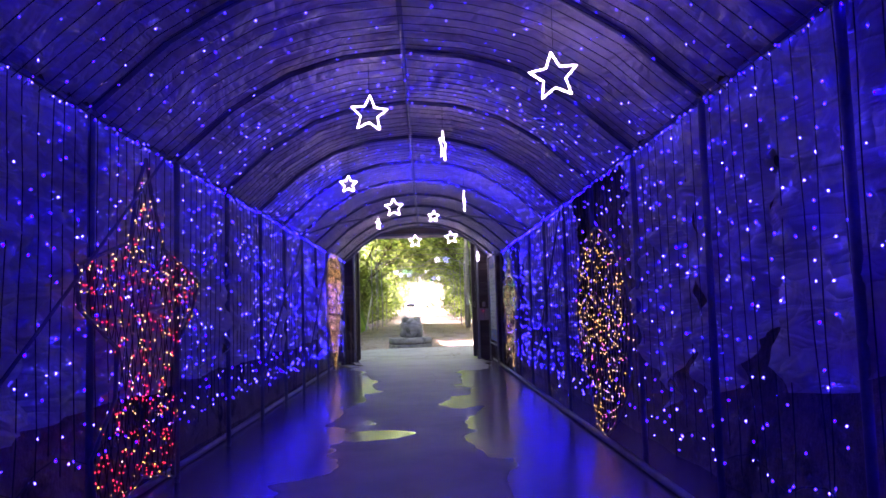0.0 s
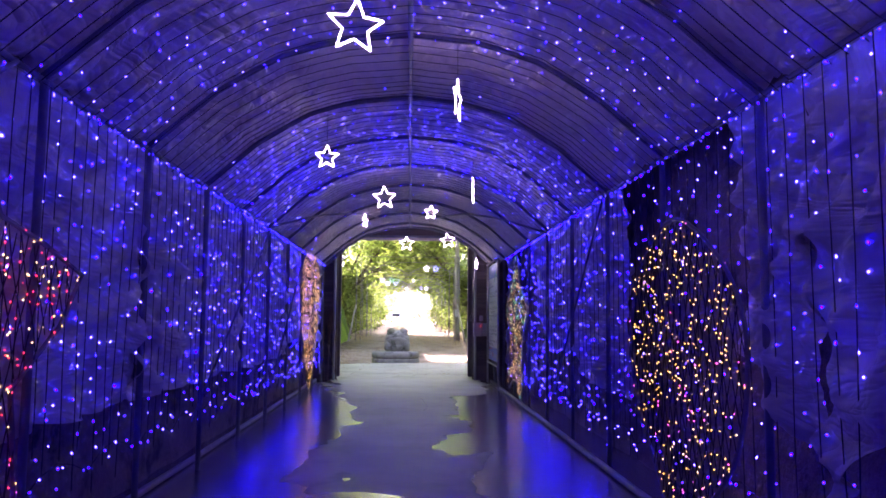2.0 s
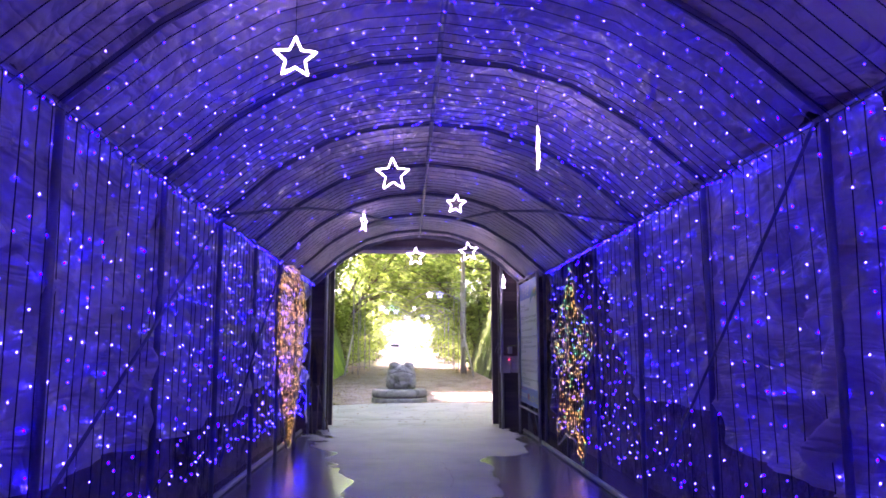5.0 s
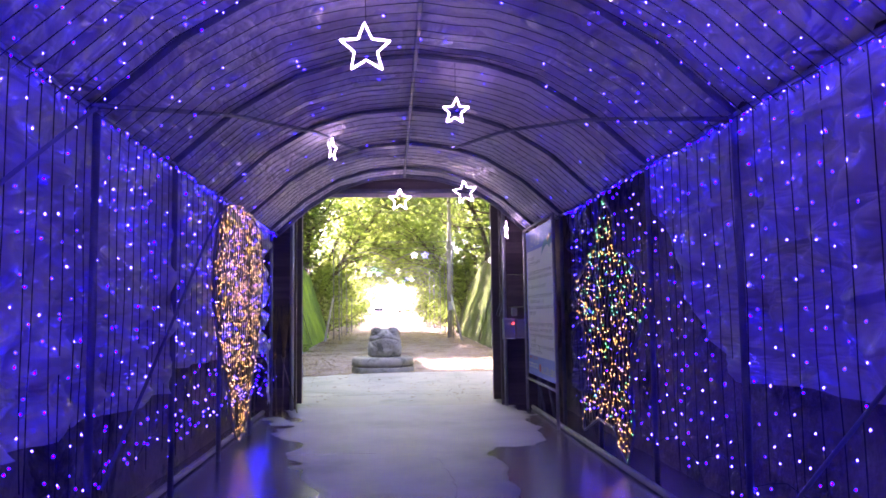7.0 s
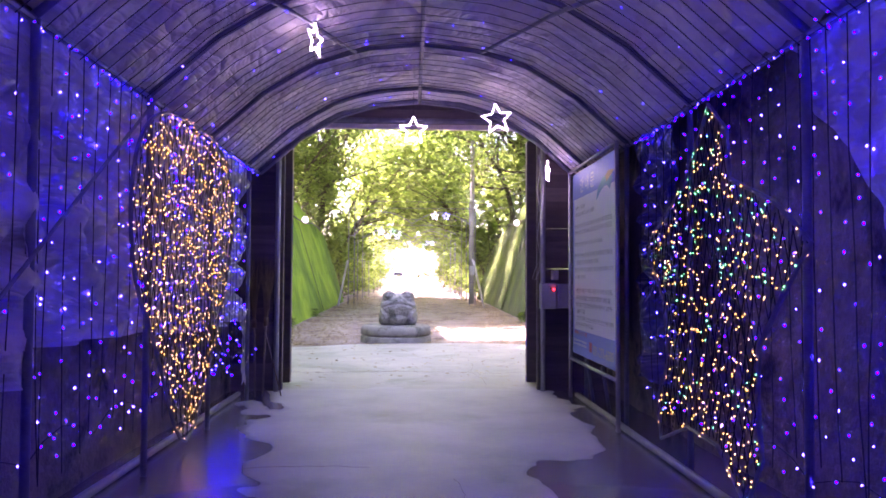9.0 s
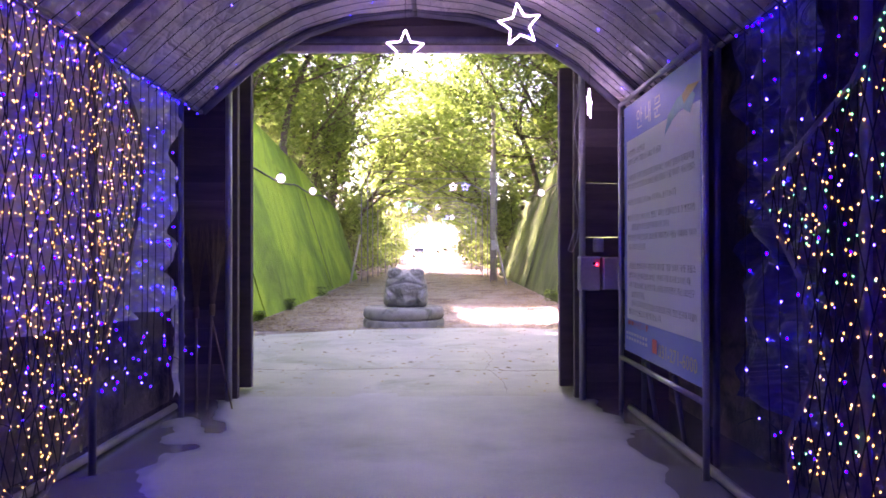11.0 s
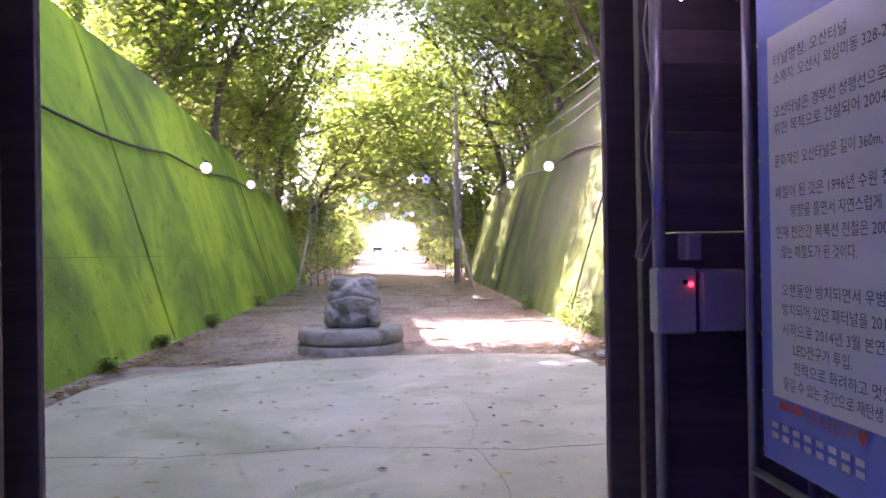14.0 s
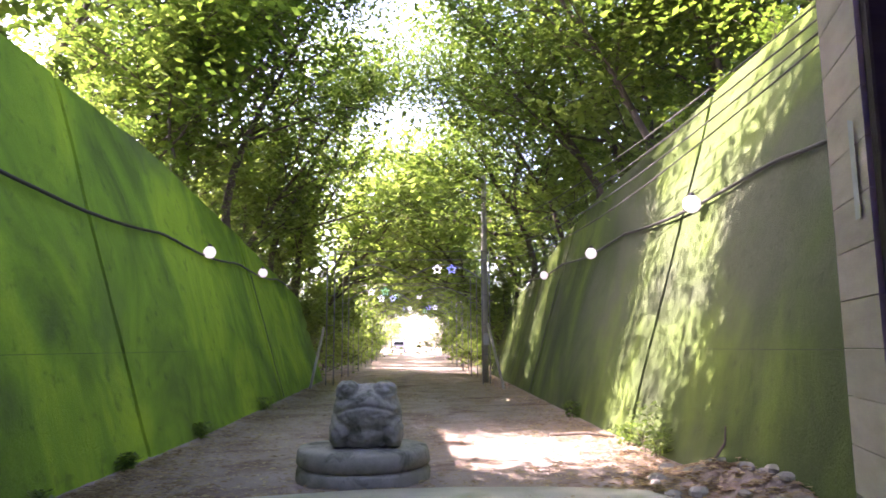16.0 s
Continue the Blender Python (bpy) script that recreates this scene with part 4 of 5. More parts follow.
b = Build()
ys = [21.5 + 0.5 * i for i in range(100)] + [72 + 4 * i for i in range(20)] + [160, 220, 400, 900, 2500]
xs = [-2500, -300, -60, -20, -8, -6] + [-5 + 0.5 * i for i in range(21)] + [6, 8, 20, 60, 300, 2500]
vs = [(x, y, ground_z(y) + (0.018 * nz(x * 1.7, y * 1.7) + 0.05 * max(0, abs(x) - 3.2) if abs(x) < 6 and y < 120 else 0.0)) for y in ys for x in xs]
n = len(xs)
b.add(vs, [(j * n + i, j * n + i + 1, (j + 1) * n + i + 1, (j + 1) * n + i) for j in range(len(ys) - 1) for i in range(n - 1)])
thing("ground", b, M_DIRT, "trodden brown earth path with leaf litter", "ground", kind="structure", smooth=True)

EDGE_X, EDGE_Y = (-3.45, -3.2, -1.7, -0.5, 0.66, 1.9, 2.9, 3.1), (26.2, 27.2, 28.05, 28.4, 28.5, 28.4, 28.1, 25.6)
b = Build()
cols = 40
top = [(-3.45 + 6.55 * i / cols, float(np.interp(-3.45 + 6.55 * i / cols, EDGE_X, EDGE_Y)) + 0.03 * nz(i * 0.7)) for i in range(cols + 1)]
vs, rows_n = [], 16
for j in range(rows_n + 1):
    for x, ye in top:
        t = j / rows_n
        vs.append((x, 21.52 + (ye - 21.52) * t, 0.002 + 0.006 * nz(x, t * 6)))
w = cols + 1
b.add(vs, [(j * w + i, j * w + i + 1, (j + 1) * w + i + 1, (j + 1) * w + i) for j in range(rows_n) for i in range(cols)])
low = [(x, ye + 0.03, -0.12) for x, ye in top]
n0 = len(b.v)
b.v += low
b.f += [(rows_n * w + i, rows_n * w + i + 1, n0 + i + 1, n0 + i) for i in range(cols)]
b.mi += [0] * cols
thing("pavement", b, M_APRON, "stained concrete apron with a curved broken edge", "pavement", kind="structure", smooth=True)
# cracks in the apron and floor
for k, pts in enumerate(([(0.9, 21.6), (0.95, 22.4), (0.8, 23.3), (0.95, 24.1), (0.9, 25.2)], [(-3.0, 23.4), (-1.6, 23.2), (-0.2, 23.35), (1.2, 23.1), (2.6, 23.3)], [(-1.55, 17.45), (-0.9, 17.5), (-0.4, 17.42)], [(0.22, 15.2), (0.30, 15.7), (0.26, 16.4), (0.2, 17.2)])):
    fine = []
    for (xa, ya), (xb, yb) in zip(pts, pts[1:]):
        fine += [(xa + (xb - xa) * i / 8 + rng.uniform(-0.02, 0.02), ya + (yb - ya) * i / 8 + rng.uniform(-0.02, 0.02), 0.006 if k < 2 else 0.001) for i in range(8)]
    thing("crack", Build().tube(fine, [0.0012 + 0.0015 * abs(nz(i * 0.9)) for i in range(len(fine))], 4), M_BRICK, "fine dark crack in the concrete", "crack", "floor cracks", kind="structure")


# ---- retaining walls of the cutting ----
TOP_L = ((21.0, 6.3), (31, 6.1), (35.5, 5.95), (42.8, 5.0), (52.5, 3.5), (57.5, 2.6), (75, 1.2), (100, 0.7))
TOP_R = ((21.0, 6.7), (29.4, 6.5), (34.4, 6.25), (40.5, 6.1), (45, 5.5), (57, 3.2), (75, 1.2), (100, 0.7))


def cutting_wall(name, s, base, tops, mat, joints, label):
    ob = thing(name, None, None, label, "retaining wall", kind="structure", at=(s * base, 40, 0))
    ty, tz = [p[0] for p in tops], [p[1] for p in tops]
    for ya, yb in zip(joints, joints[1:]):
        for lo, hi in ((0, 1.62), (1.62, 99)):
            def fn(u, v, ya=ya, yb=yb, lo=lo, hi=hi):
                y = ya + 0.065 + (yb - ya - 0.13) * u
                g = ground_z(y)
                t = float(np.interp(y, ty, tz)) + g + 0.06 * nz(y * 0.8, s)
                z0, z1 = (g - 0.15, g + 1.617) if lo == 0 else (g + 1.623, max(g + 1.7, t))
                z1 = min(z1, t) if lo else z1
                z = z0 + (z1 - z0) * v
                d = 0.02 * nz(y * 0.9, z * 0.9, s * 3) + 0.012 * nz(y * 4, z * 4, s)
                return (s * (base + 0.3 * (z + 0.05)) + d, y, z)
            b = Build().sheet(fn, max(6, int((yb - ya) * 4)), 10 if lo == 0 else 18, 0, (s * 0.4, 0, 0))
            part("concrete_panel", b, mat, ob, smooth=True)
    def back(u, v):
        y = joints[0] + (joints[-1] - joints[0]) * u
        z = -0.3 + (float(np.interp(y, ty, tz)) + ground_z(y)) * v
        return (s * (base + 0.06 + 0.3 * (z + 0.05)), y, z)
    part("core", Build().sheet(back, 60, 6, 0, (s * 0.3, 0, 0)), M_TYRE, ob)
    return ob


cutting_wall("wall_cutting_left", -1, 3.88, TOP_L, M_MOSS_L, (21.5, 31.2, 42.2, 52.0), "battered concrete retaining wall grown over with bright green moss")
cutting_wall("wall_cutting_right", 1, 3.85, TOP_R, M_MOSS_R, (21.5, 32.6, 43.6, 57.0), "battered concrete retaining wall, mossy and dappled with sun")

# tunnel portal behind the camera's way out
b = Build()
b.box(-12, -2.9, 21.35, 21.9, -0.3, 6.8).box(2.9, 12, 21.35, 21.9, -0.3, 6.8).box(-2.9, 2.9, 21.45, 21.9, 4.2, 6.8)
thing("wall_portal", b, M_STONE, "stone portal wall of the tunnel", "wall", kind="structure")
b = Build().sheet(lambda u, v: (-14 + 28 * u, -9.6 + 31 * v, 5.4 + 1.2 * math.sin(math.pi * u)), 12, 12)
thing("hill_over_tunnel", b, M_BANK, "wooded earth hill over the tunnel", "hill", kind="structure", smooth=True)


# banks behind the walls
def bank(name, s, base, tops):
    ty, tz = [p[0] for p in tops], [p[1] for p in tops]
    def fn(u, v):
        y = 21.6 + 90 * v
        t = float(np.interp(y, ty, tz)) + ground_z(y)
        d = 26 * u * u
        x = base + 0.3 * t + 0.05 + d
        return (s * x, y, t - 0.12 + 0.33 * min(d, 12) + 0.35 * nz(d * 0.5, y * 0.4, s) * min(1, d))
    return thing(name, Build().sheet(fn, 20, 70), M_BANK, "wooded earth bank above the retaining wall", "bank", kind="structure", smooth=True), fn


BANK_L = bank("ground_bank_left", -1, 3.88, TOP_L)[1]
BANK_R = bank("ground_bank_right", 1, 3.85, TOP_R)[1]


# ---- trees ----
def tree_meshes(seed, height, spread, lean, leaf_mat, leaves=7000, leaf=0.16, low=0.32):
    """A trunk mesh with its limbs and a crown mesh of many leaves."""
    r = random.Random(seed)
    wood, tips = Build(), []
    n = 9
    bend = [Vector((lean * (i / n) ** 1.6 * height + 0.12 * r.uniform(-1, 1) * (i > 0), 0.12 * r.uniform(-1, 1) * (i > 0) + 0.02 * i, height * 0.86 * i / n - 0.3)) for i in range(n + 1)]
    r0 = height * 0.0125
    wood.tube([p + Vector((0.25 * math.sin(p.z * 0.5 + seed), 0.2 * math.sin(p.z * 0.7 + 2 * seed), 0)) if p.z > 0 else p for p in bend], [r0 * (1.25 if i == 0 else 1 - 0.86 * i / n) for i in range(n + 1)], 8)
    for k in range(11):
        t = low + (0.97 - low) * (k + r.random()) / 11
        f = t * n
        i = min(n - 1, int(f))
        p = bend[i].lerp(bend[i + 1], f - i)
        a = r.uniform(0, 6.28)
        L = spread * r.uniform(0.55, 1.05) * (1.15 - 0.6 * t)
        d = Vector((math.cos(a) + lean * 1.6, math.sin(a), r.uniform(0.35, 0.9)))
        d.normalize()
        pts = [p]
        for j in range(4):
            d = (d + Vector((r.uniform(-0.25, 0.25), r.uniform(-0.25, 0.25), r.uniform(-0.12, 0.25)))).normalized()
            pts.append(pts[-1] + d * L / 4)
        rr = r0 * 0.5 * (1.05 - 0.7 * t)
        wood.tube(pts, [rr * (1 - 0.2 * j) for j in range(5)], 5)
        for q in pts[1:]:
            tips.append((q, L * 0.34))
            for m in range(2):
                e = q + Vector((r.uniform(-1, 1), r.uniform(-1, 1), r.uniform(-0.25, 0.7))) * L * 0.32
                wood.tube([q, q.lerp(e, 0.5) + Vector((0, 0, 0.06)), e], [rr * 0.4, rr * 0.25, rr * 0.1], 4)
                tips.append((e, L * 0.30))
    crown = Build()
    per = leaves // len(tips)
    vs, fs = crown.v, crown.f
    for c, rad in tips:
        for _ in range(per):
            o = Vector((r.gauss(0, 0.5), r.gauss(0, 0.5), r.gauss(0, 0.32))) * rad * 1.25
            q = c + o
            a, tilt = r.uniform(0, 6.28), r.uniform(-0.7, 0.7)
            s = leaf * r.uniform(0.6, 1.25)
            d = Vector((math.cos(a), math.sin(a), tilt)) * s
            e = Vector((-math.sin(a), math.cos(a), r.uniform(-0.6, 0.6))) * s * 0.42
            k = len(vs)
            vs += [tuple(q - d * 0.5), tuple(q + e * 0.72), tuple(q + d * 0.5), tuple(q - e * 0.72)]
            fs.append((k, k + 1, k + 2, k + 3))
    crown.mi = [0] * len(fs)
    return wood.mesh("trunk", M_BARK, True), crown.mesh("crown", leaf_mat)


KINDS = [tree_meshes(11, 11.5, 5.4, 0.42, M_LEAF, 9400, 0.185, 0.22), tree_meshes(23, 13.5, 5.6, 0.32, M_LEAF2, 9800, 0.185, 0.25), tree_meshes(37, 10.0, 5.0, 0.56, M_LEAF, 8200, 0.185, 0.2), tree_meshes(41, 7.5, 3.8, 0.25, M_LEAF2, 7600, 0.2, 0.08),
         # far kinds take the leaf colour that is lightened for haze
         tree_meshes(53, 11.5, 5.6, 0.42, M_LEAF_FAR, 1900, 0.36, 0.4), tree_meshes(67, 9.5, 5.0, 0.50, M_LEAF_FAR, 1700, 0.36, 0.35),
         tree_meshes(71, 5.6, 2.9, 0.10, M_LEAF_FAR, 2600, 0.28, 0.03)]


def tree(kind, x, y, z, turn, size):
    ob = thing("tree", None, None, ("slender broadleaf tree leaning over the path", "tall broadleaf tree with bright leaves on the bank", "crooked broadleaf tree bowed over the path", "young bushy broadleaf tree on the bank", "tall broadleaf tree far along the path", "broadleaf tree bowed over the far path", "leafy green sapling thicket beside the path")[kind], "tree", "trees on the banks", at=(0, 0, 0))
    part("trunk", None, None, ob, mesh=KINDS[kind][0])
    part("crown", None, None, ob, mesh=KINDS[kind][1])
    ob.matrix_basis = Matrix.Translation((x, y, z)) @ Matrix.Rotation(turn, 4, "Z") @ Matrix.Diagonal((size, size, size, 1))


tr = random.Random(5)
for s, fn in ((-1, BANK_L), (1, BANK_R)):
    y = 24.0 if s < 0 else 37.5
    while y < 108:
        for row in range((2 if y < 31 else 3) if y < 44 else 2):
            if s < 0 and 30.5 < y < 38.2:
                continue                    # a gap in the canopy that lets the sun onto the facing wall
            # left rows before y 31 stand back, out of view, to shade the apron
            u = ((0.13, 0.30, 0.46) if s > 0 or y > 31 else (0.50, 0.60))[row] + tr.uniform(-0.05, 0.06)
            yy = y + tr.uniform(-1.3, 1.3)
            p = fn(u, (yy - 21.6) / 90)
            face = (0 if s < 0 else math.pi) + tr.uniform(-0.6, 0.6)
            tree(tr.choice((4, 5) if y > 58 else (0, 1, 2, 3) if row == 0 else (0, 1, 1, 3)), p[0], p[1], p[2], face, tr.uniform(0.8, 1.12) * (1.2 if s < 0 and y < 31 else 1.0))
        y += 2.6 if y < 31 else 4.6 if y < 60 else 6.0
# left trees before y 31 and the one at (6.9, 27.3) added as sun blockers
for x, y, k, turn in ((-7.6, 25.4, 3, 0.2), (-7.4, 27.3, 3, 1.9), (-7.6, 29.2, 3, 4.0), (-7.3, 30.8, 3, 0.9), (-6.9, 38.6, 3, 0.5), (7.4, 30.0, 3, 3.0), (7.8, 32.8, 3, 3.4), (7.2, 35.4, 3, 2.8), (6.9, 27.3, 2, 2.9)):
    p = (BANK_L if x < 0 else BANK_R)(math.sqrt((abs(x) - 5.6) / 26), (y - 21.6) / 90)
    tree(k, x, y, p[2], turn, 0.92 if x > 0 else 1.18)
# unseen trees added to keep the sun off the apron and right wall
for x, y, k in ((-11.5, 24.0, 0), (-12.5, 26.2, 1), (-13.5, 28.4, 1), (-12.0, 22.9, 1), (-11.0, 29.5, 0), (-7.6, 25.3, 0), (-7.9, 27.6, 1)):
    p = BANK_L(math.sqrt((-x - 5.7) / 26), (y - 21.6) / 90)
    tree(k, x, y, p[2], 0.2 * y if x < -10 else 0.1, 1.25 if x < -10 else 1.4)
for x, y, k, sc in ((8.0, 36.3, 2, 1.0), (11.0, 37.0, 1, 1.0), (10.5, 31.0, 1, 0.95), (12.5, 26.5, 0, 0.9), (9.5, 35.0, 3, 1.1), (13.5, 34.0, 0, 1.0)):
    p = BANK_R(math.sqrt((x - 5.9) / 26), (y - 21.6) / 90)
    tree(k, p[0], y, p[2], math.pi + 0.5, sc)
tree(0, 7.0, 42.4, BANK_R(math.sqrt(1.2 / 26), 20.8 / 90)[2], 3.2, 1.1)
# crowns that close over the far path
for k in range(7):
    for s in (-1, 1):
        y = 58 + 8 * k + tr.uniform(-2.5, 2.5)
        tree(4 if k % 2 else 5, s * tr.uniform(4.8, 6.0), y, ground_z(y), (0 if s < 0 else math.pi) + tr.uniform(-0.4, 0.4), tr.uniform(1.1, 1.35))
# tall trees on the banks, and the leafy understorey below and behind them
for x, y, k, turn, size in ((-9.0, 42.0, 1, 0.4, 1.2), (-11.5, 41.6, 1, 0.0, 1.3), (-9.4, 47.0, 1, 0.2, 1.2), (-9.6, 26.8, 1, 0.3, 1.2), (-8.6, 30.2, 1, 0.3, 1.2), (-11.0, 29.0, 1, 0.0, 1.3), (-7.3, 41.8, 0, 0.1, 1.1)):
    p = BANK_L(math.sqrt((abs(x) - 5.6) / 26), (y - 21.6) / 90)
    tree(k, x, y, p[2], turn, size)
for k in range(11):
    for s, fn in ((-1, BANK_L), (1, BANK_R)):
        y = 39.0 + 2.3 * k + tr.uniform(-0.8, 0.8)
        p = fn((0.18, 0.42, 0.30)[k % 3] + tr.uniform(-0.03, 0.03), (y - 21.6) / 90)
        tree(6, p[0], p[1], p[2], tr.uniform(0, 6), tr.uniform(0.9, 1.3))
for k in range(18):
    for s in (-1, 1):
        y = (52.5 if s < 0 else 57.5) + 3.2 * k + tr.uniform(-0.8, 0.8)
        tree(6, s * tr.uniform(4.7, 5.6), y, ground_z(y), tr.uniform(0, 6), tr.uniform(0.7, 1.15))
for x, y, k, sc in ((-9, 135, 1, 0.9), (9, 130, 1, 1.0), (-14, 150, 0, 1.2), (13, 150, 0, 1.1), (-4.5, 165, 3, 1.3), (20, 170, 1, 1.2), (-22, 165, 1, 1.2)):
    tree(k, x, y, 0.9, x, sc)


# ---- stone toad on its plinth ----
def ellipsoid_reach(d, c, rad):
    """How far along d from the origin the far side of an ellipsoid lies, or 0."""
    A = sum((d[i] / rad[i]) ** 2 for i in range(3))
    B = -2 * sum(d[i] * c[i] / rad[i] ** 2 for i in range(3))
    C = sum((c[i] / rad[i]) ** 2 for i in range(3)) - 1
    q = B * B - 4 * A * C
    return max(0.0, (-B + math.sqrt(q)) / (2 * A)) if q > 0 else 0.0


LUMPS = (((0, 0.06, -0.02), (0.40, 0.44, 0.345)), ((0, -0.17, 0.03), (0.37, 0.29, 0.25)), ((0.21, -0.18, 0.255), (0.14, 0.18, 0.13)), ((-0.21, -0.18, 0.255), (0.14, 0.18, 0.13)),
         ((0.30, -0.12, -0.20), (0.125, 0.26, 0.22)), ((-0.30, -0.12, -0.20), (0.125, 0.26, 0.22)), ((0, -0.05, -0.24), (0.33, 0.34, 0.22)))


def toad_point(u, v):
    a, e = 2 * math.pi * u, math.pi * (v - 0.5)
    d = Vector((math.cos(e) * math.sin(a), -math.cos(e) * math.cos(a), math.sin(e)))
    reach = sorted((ellipsoid_reach(d, c, r) for c, r in LUMPS), reverse=True)
    reach.append((abs(d.x / 0.375) ** 2.6 + abs(d.y / 0.40) ** 2.6 + abs(d.z / 0.325) ** 2.6) ** (-1 / 2.6))
    k = 60.0
    r = math.log(sum(math.exp(k * q) for q in reach)) / k - 0.012
    p = d * r
    if p.y < -0.12:                              # the mouth and the folded arms are cut into the stone
        mouth = 0.02 + 0.075 * math.cos(p.x * 5)
        r -= 0.03 * math.exp(-((p.z - mouth) / 0.018) ** 2) * max(0.0, 1 - (p.x / 0.36) ** 6)
        for s in (-1, 1):
            for shift in (0.0, 0.085):
                arm = s * p.x - (0.19 + shift + 0.6 * (p.z + 0.30))
                r -= 0.03 * math.exp(-(arm / 0.02) ** 2) * (-0.34 < p.z < 0.06)
            eye = math.hypot((p.x - s * 0.20) * 0.8, (p.z - 0.27 + 0.15 * (s * p.x - 0.20)) * 1.9)
            r -= 0.034 * math.exp(-((eye - 0.085) / 0.018) ** 2)
    r += 0.018 * nz(p.x * 8, p.y * 8, p.z * 8) + 0.016 * nz(p.x * 24, p.y * 24, p.z * 24)
    p = d * r
    return (-0.47 + p.x * 1.13, 29.3 + p.y * 1.06, max(0.39, 0.80 + p.z * 1.09))


thing("toad_statue", Build().sheet(toad_point, 150, 100), M_GRANITE, "weathered grey stone toad statue on a round plinth", "statue", smooth=True)


def wob(a, z):
    return 1 + 0.035 * nz(math.cos(a) * 2, math.sin(a) * 2, z * 4) + 0.008 * nz(math.cos(a) * 9, math.sin(a) * 9, z * 12)


plinth = thing("stone_plinth", None, None, "round weathered stone plinth in two courses", "plinth", at=(-0.53, 29.45, -0.05))
part("lower_course", Build().lathe([(0.80, -0.08), (0.855, -0.05), (0.865, 0.02), (0.86, 0.12), (0.845, 0.155), (0.81, 0.17)], (-0.53, 29.45, -0.05), 56, wob), M_GRANITE, plinth, smooth=True)
part("upper_course", Build().lathe([(0.80, 0.165), (0.835, 0.19), (0.862, 0.215), (0.868, 0.30), (0.86, 0.37), (0.835, 0.405), (0.76, 0.42), (0.60, 0.425), (0.3, 0.43), (0.02, 0.43)], (-0.53, 29.45, -0.05), 56, wob), M_GRANITE, plinth, smooth=True)


# ---- globe lamps and cables on the cutting walls ----
def wall_point(s, y, z, off):
    return (s * ((3.88 if s < 0 else 3.85) + 0.3 * (z + 0.05) - off), y, z)


def globe(s, y, z):
    p = wall_point(s, y, z, 0.22)
    lamp = thing("globe_lamp", None, None, "round white globe lamp hung from the wall cable", "lamp", "globe lamps on the cutting walls", at=p)
    part("globe", Build().ball(p, 0.15, 20, 14), M_GLOBE, lamp, "opal white globe", smooth=True)
    part("cap", Build().lathe([(0.06, 0), (0.055, 0.05), (0.02, 0.07)], (p[0], p[1], p[2] + 0.135), 12), M_WIRE, lamp, "dark lamp cap")
    part("cord", Build().tube([(p[0], p[1], p[2] + 0.2), (p[0] + s * 0.12, p[1], p[2] + 0.27)], 0.008, 4), M_WIRE, lamp)


for s, y, z in ((-1, 37.3, 3.95), (-1, 43.6, 4.1), (1, 31.6, 4.0), (1, 38.8, 4.1), (1, 46.2, 4.25)):
    globe(s, y, z)


def wall_cable(s, y0, y1, z0, posts, r=0.03):
    pts = []
    n = int((y1 - y0) * 3)
    for i in range(n + 1):
        y = y0 + (y1 - y0) * i / n
        t = (y - y0) / posts % 1.0
        z = z0 + 0.02 * (y - y0) - 0.16 * math.sin(math.pi * t) + 0.02 * nz(y * 2, s)
        pts.append(wall_point(s, y, z, 0.06 + 0.03 * math.sin(math.pi * t)))
    thing("wall_cable", Build().tube(pts, r, 5), M_WIRE, "sagging black lamp cable strung along the mossy wall", "cable", "cables on the cutting walls", smooth=True)


wall_cable(-1, 21.9, 50, 3.72, 6.3)
wall_cable(1, 21.9, 52, 3.95, 7.2)
for k in range(4):
    pts = [Vector(wall_point(1, 24.0 + 0.3 * k, 5.9 - 0.16 * k, 0.25 + 0.05 * k)).lerp(Vector((3.15 - 0.1 * k, 50.0, 6.6 - 0.45 * k)), i / 24) - Vector((0, 0, (1.2 + 0.25 * k) * math.sin(math.pi * i / 24) * 0.5)) for i in range(25)]
    thing("overhead_cable", Build().tube(pts, 0.013, 4), M_WIRE, "slack overhead cable running to the concrete pole", "cable", "overhead cables", smooth=True)
for s, y in ((-1, 42.4), (1, 43.7)):
    pts = [wall_point(s, y + 0.08 * nz(i * 0.4, s), 3.9 - i * 0.25, 0.04) for i in range(16)]
    thing("down_cable", Build().tube(pts, 0.014, 4), M_WIRE, "black cable running down the wall face", "cable", "cables down the walls", smooth=True)

# ---- concrete pole, struts and light gates along the path ----
pole = thing("utility_pole", None, None, "tall grey concrete utility pole with a meter box beside the path", "utility pole", at=(3.05, 50.2, ground_z(50)))
part("shaft", Build().tube([(3.05, 50.2, ground_z(50) - 0.1), (3.07, 50.2, 5.0), (3.1, 50.2, 9.0)], [0.145, 0.13, 0.10], 14), M_POLE, pole, smooth=True)
part("meter_box", Build().chamfer_box(2.92, 3.2, 49.9, 50.04, 1.7, 2.2, 0.02), M_BOX, pole)
for a, c in (((-3.75, 46.6, 0.0), (-3.35, 47.4, 2.4)), ((3.35, 46.0, 0.0), (2.85, 46.8, 2.5))):
    thing("strut", Build().tube([a, c], 0.05, 8), M_KERB, "pale pipe strut leaning beside the path", "strut", "leaning struts", smooth=True)


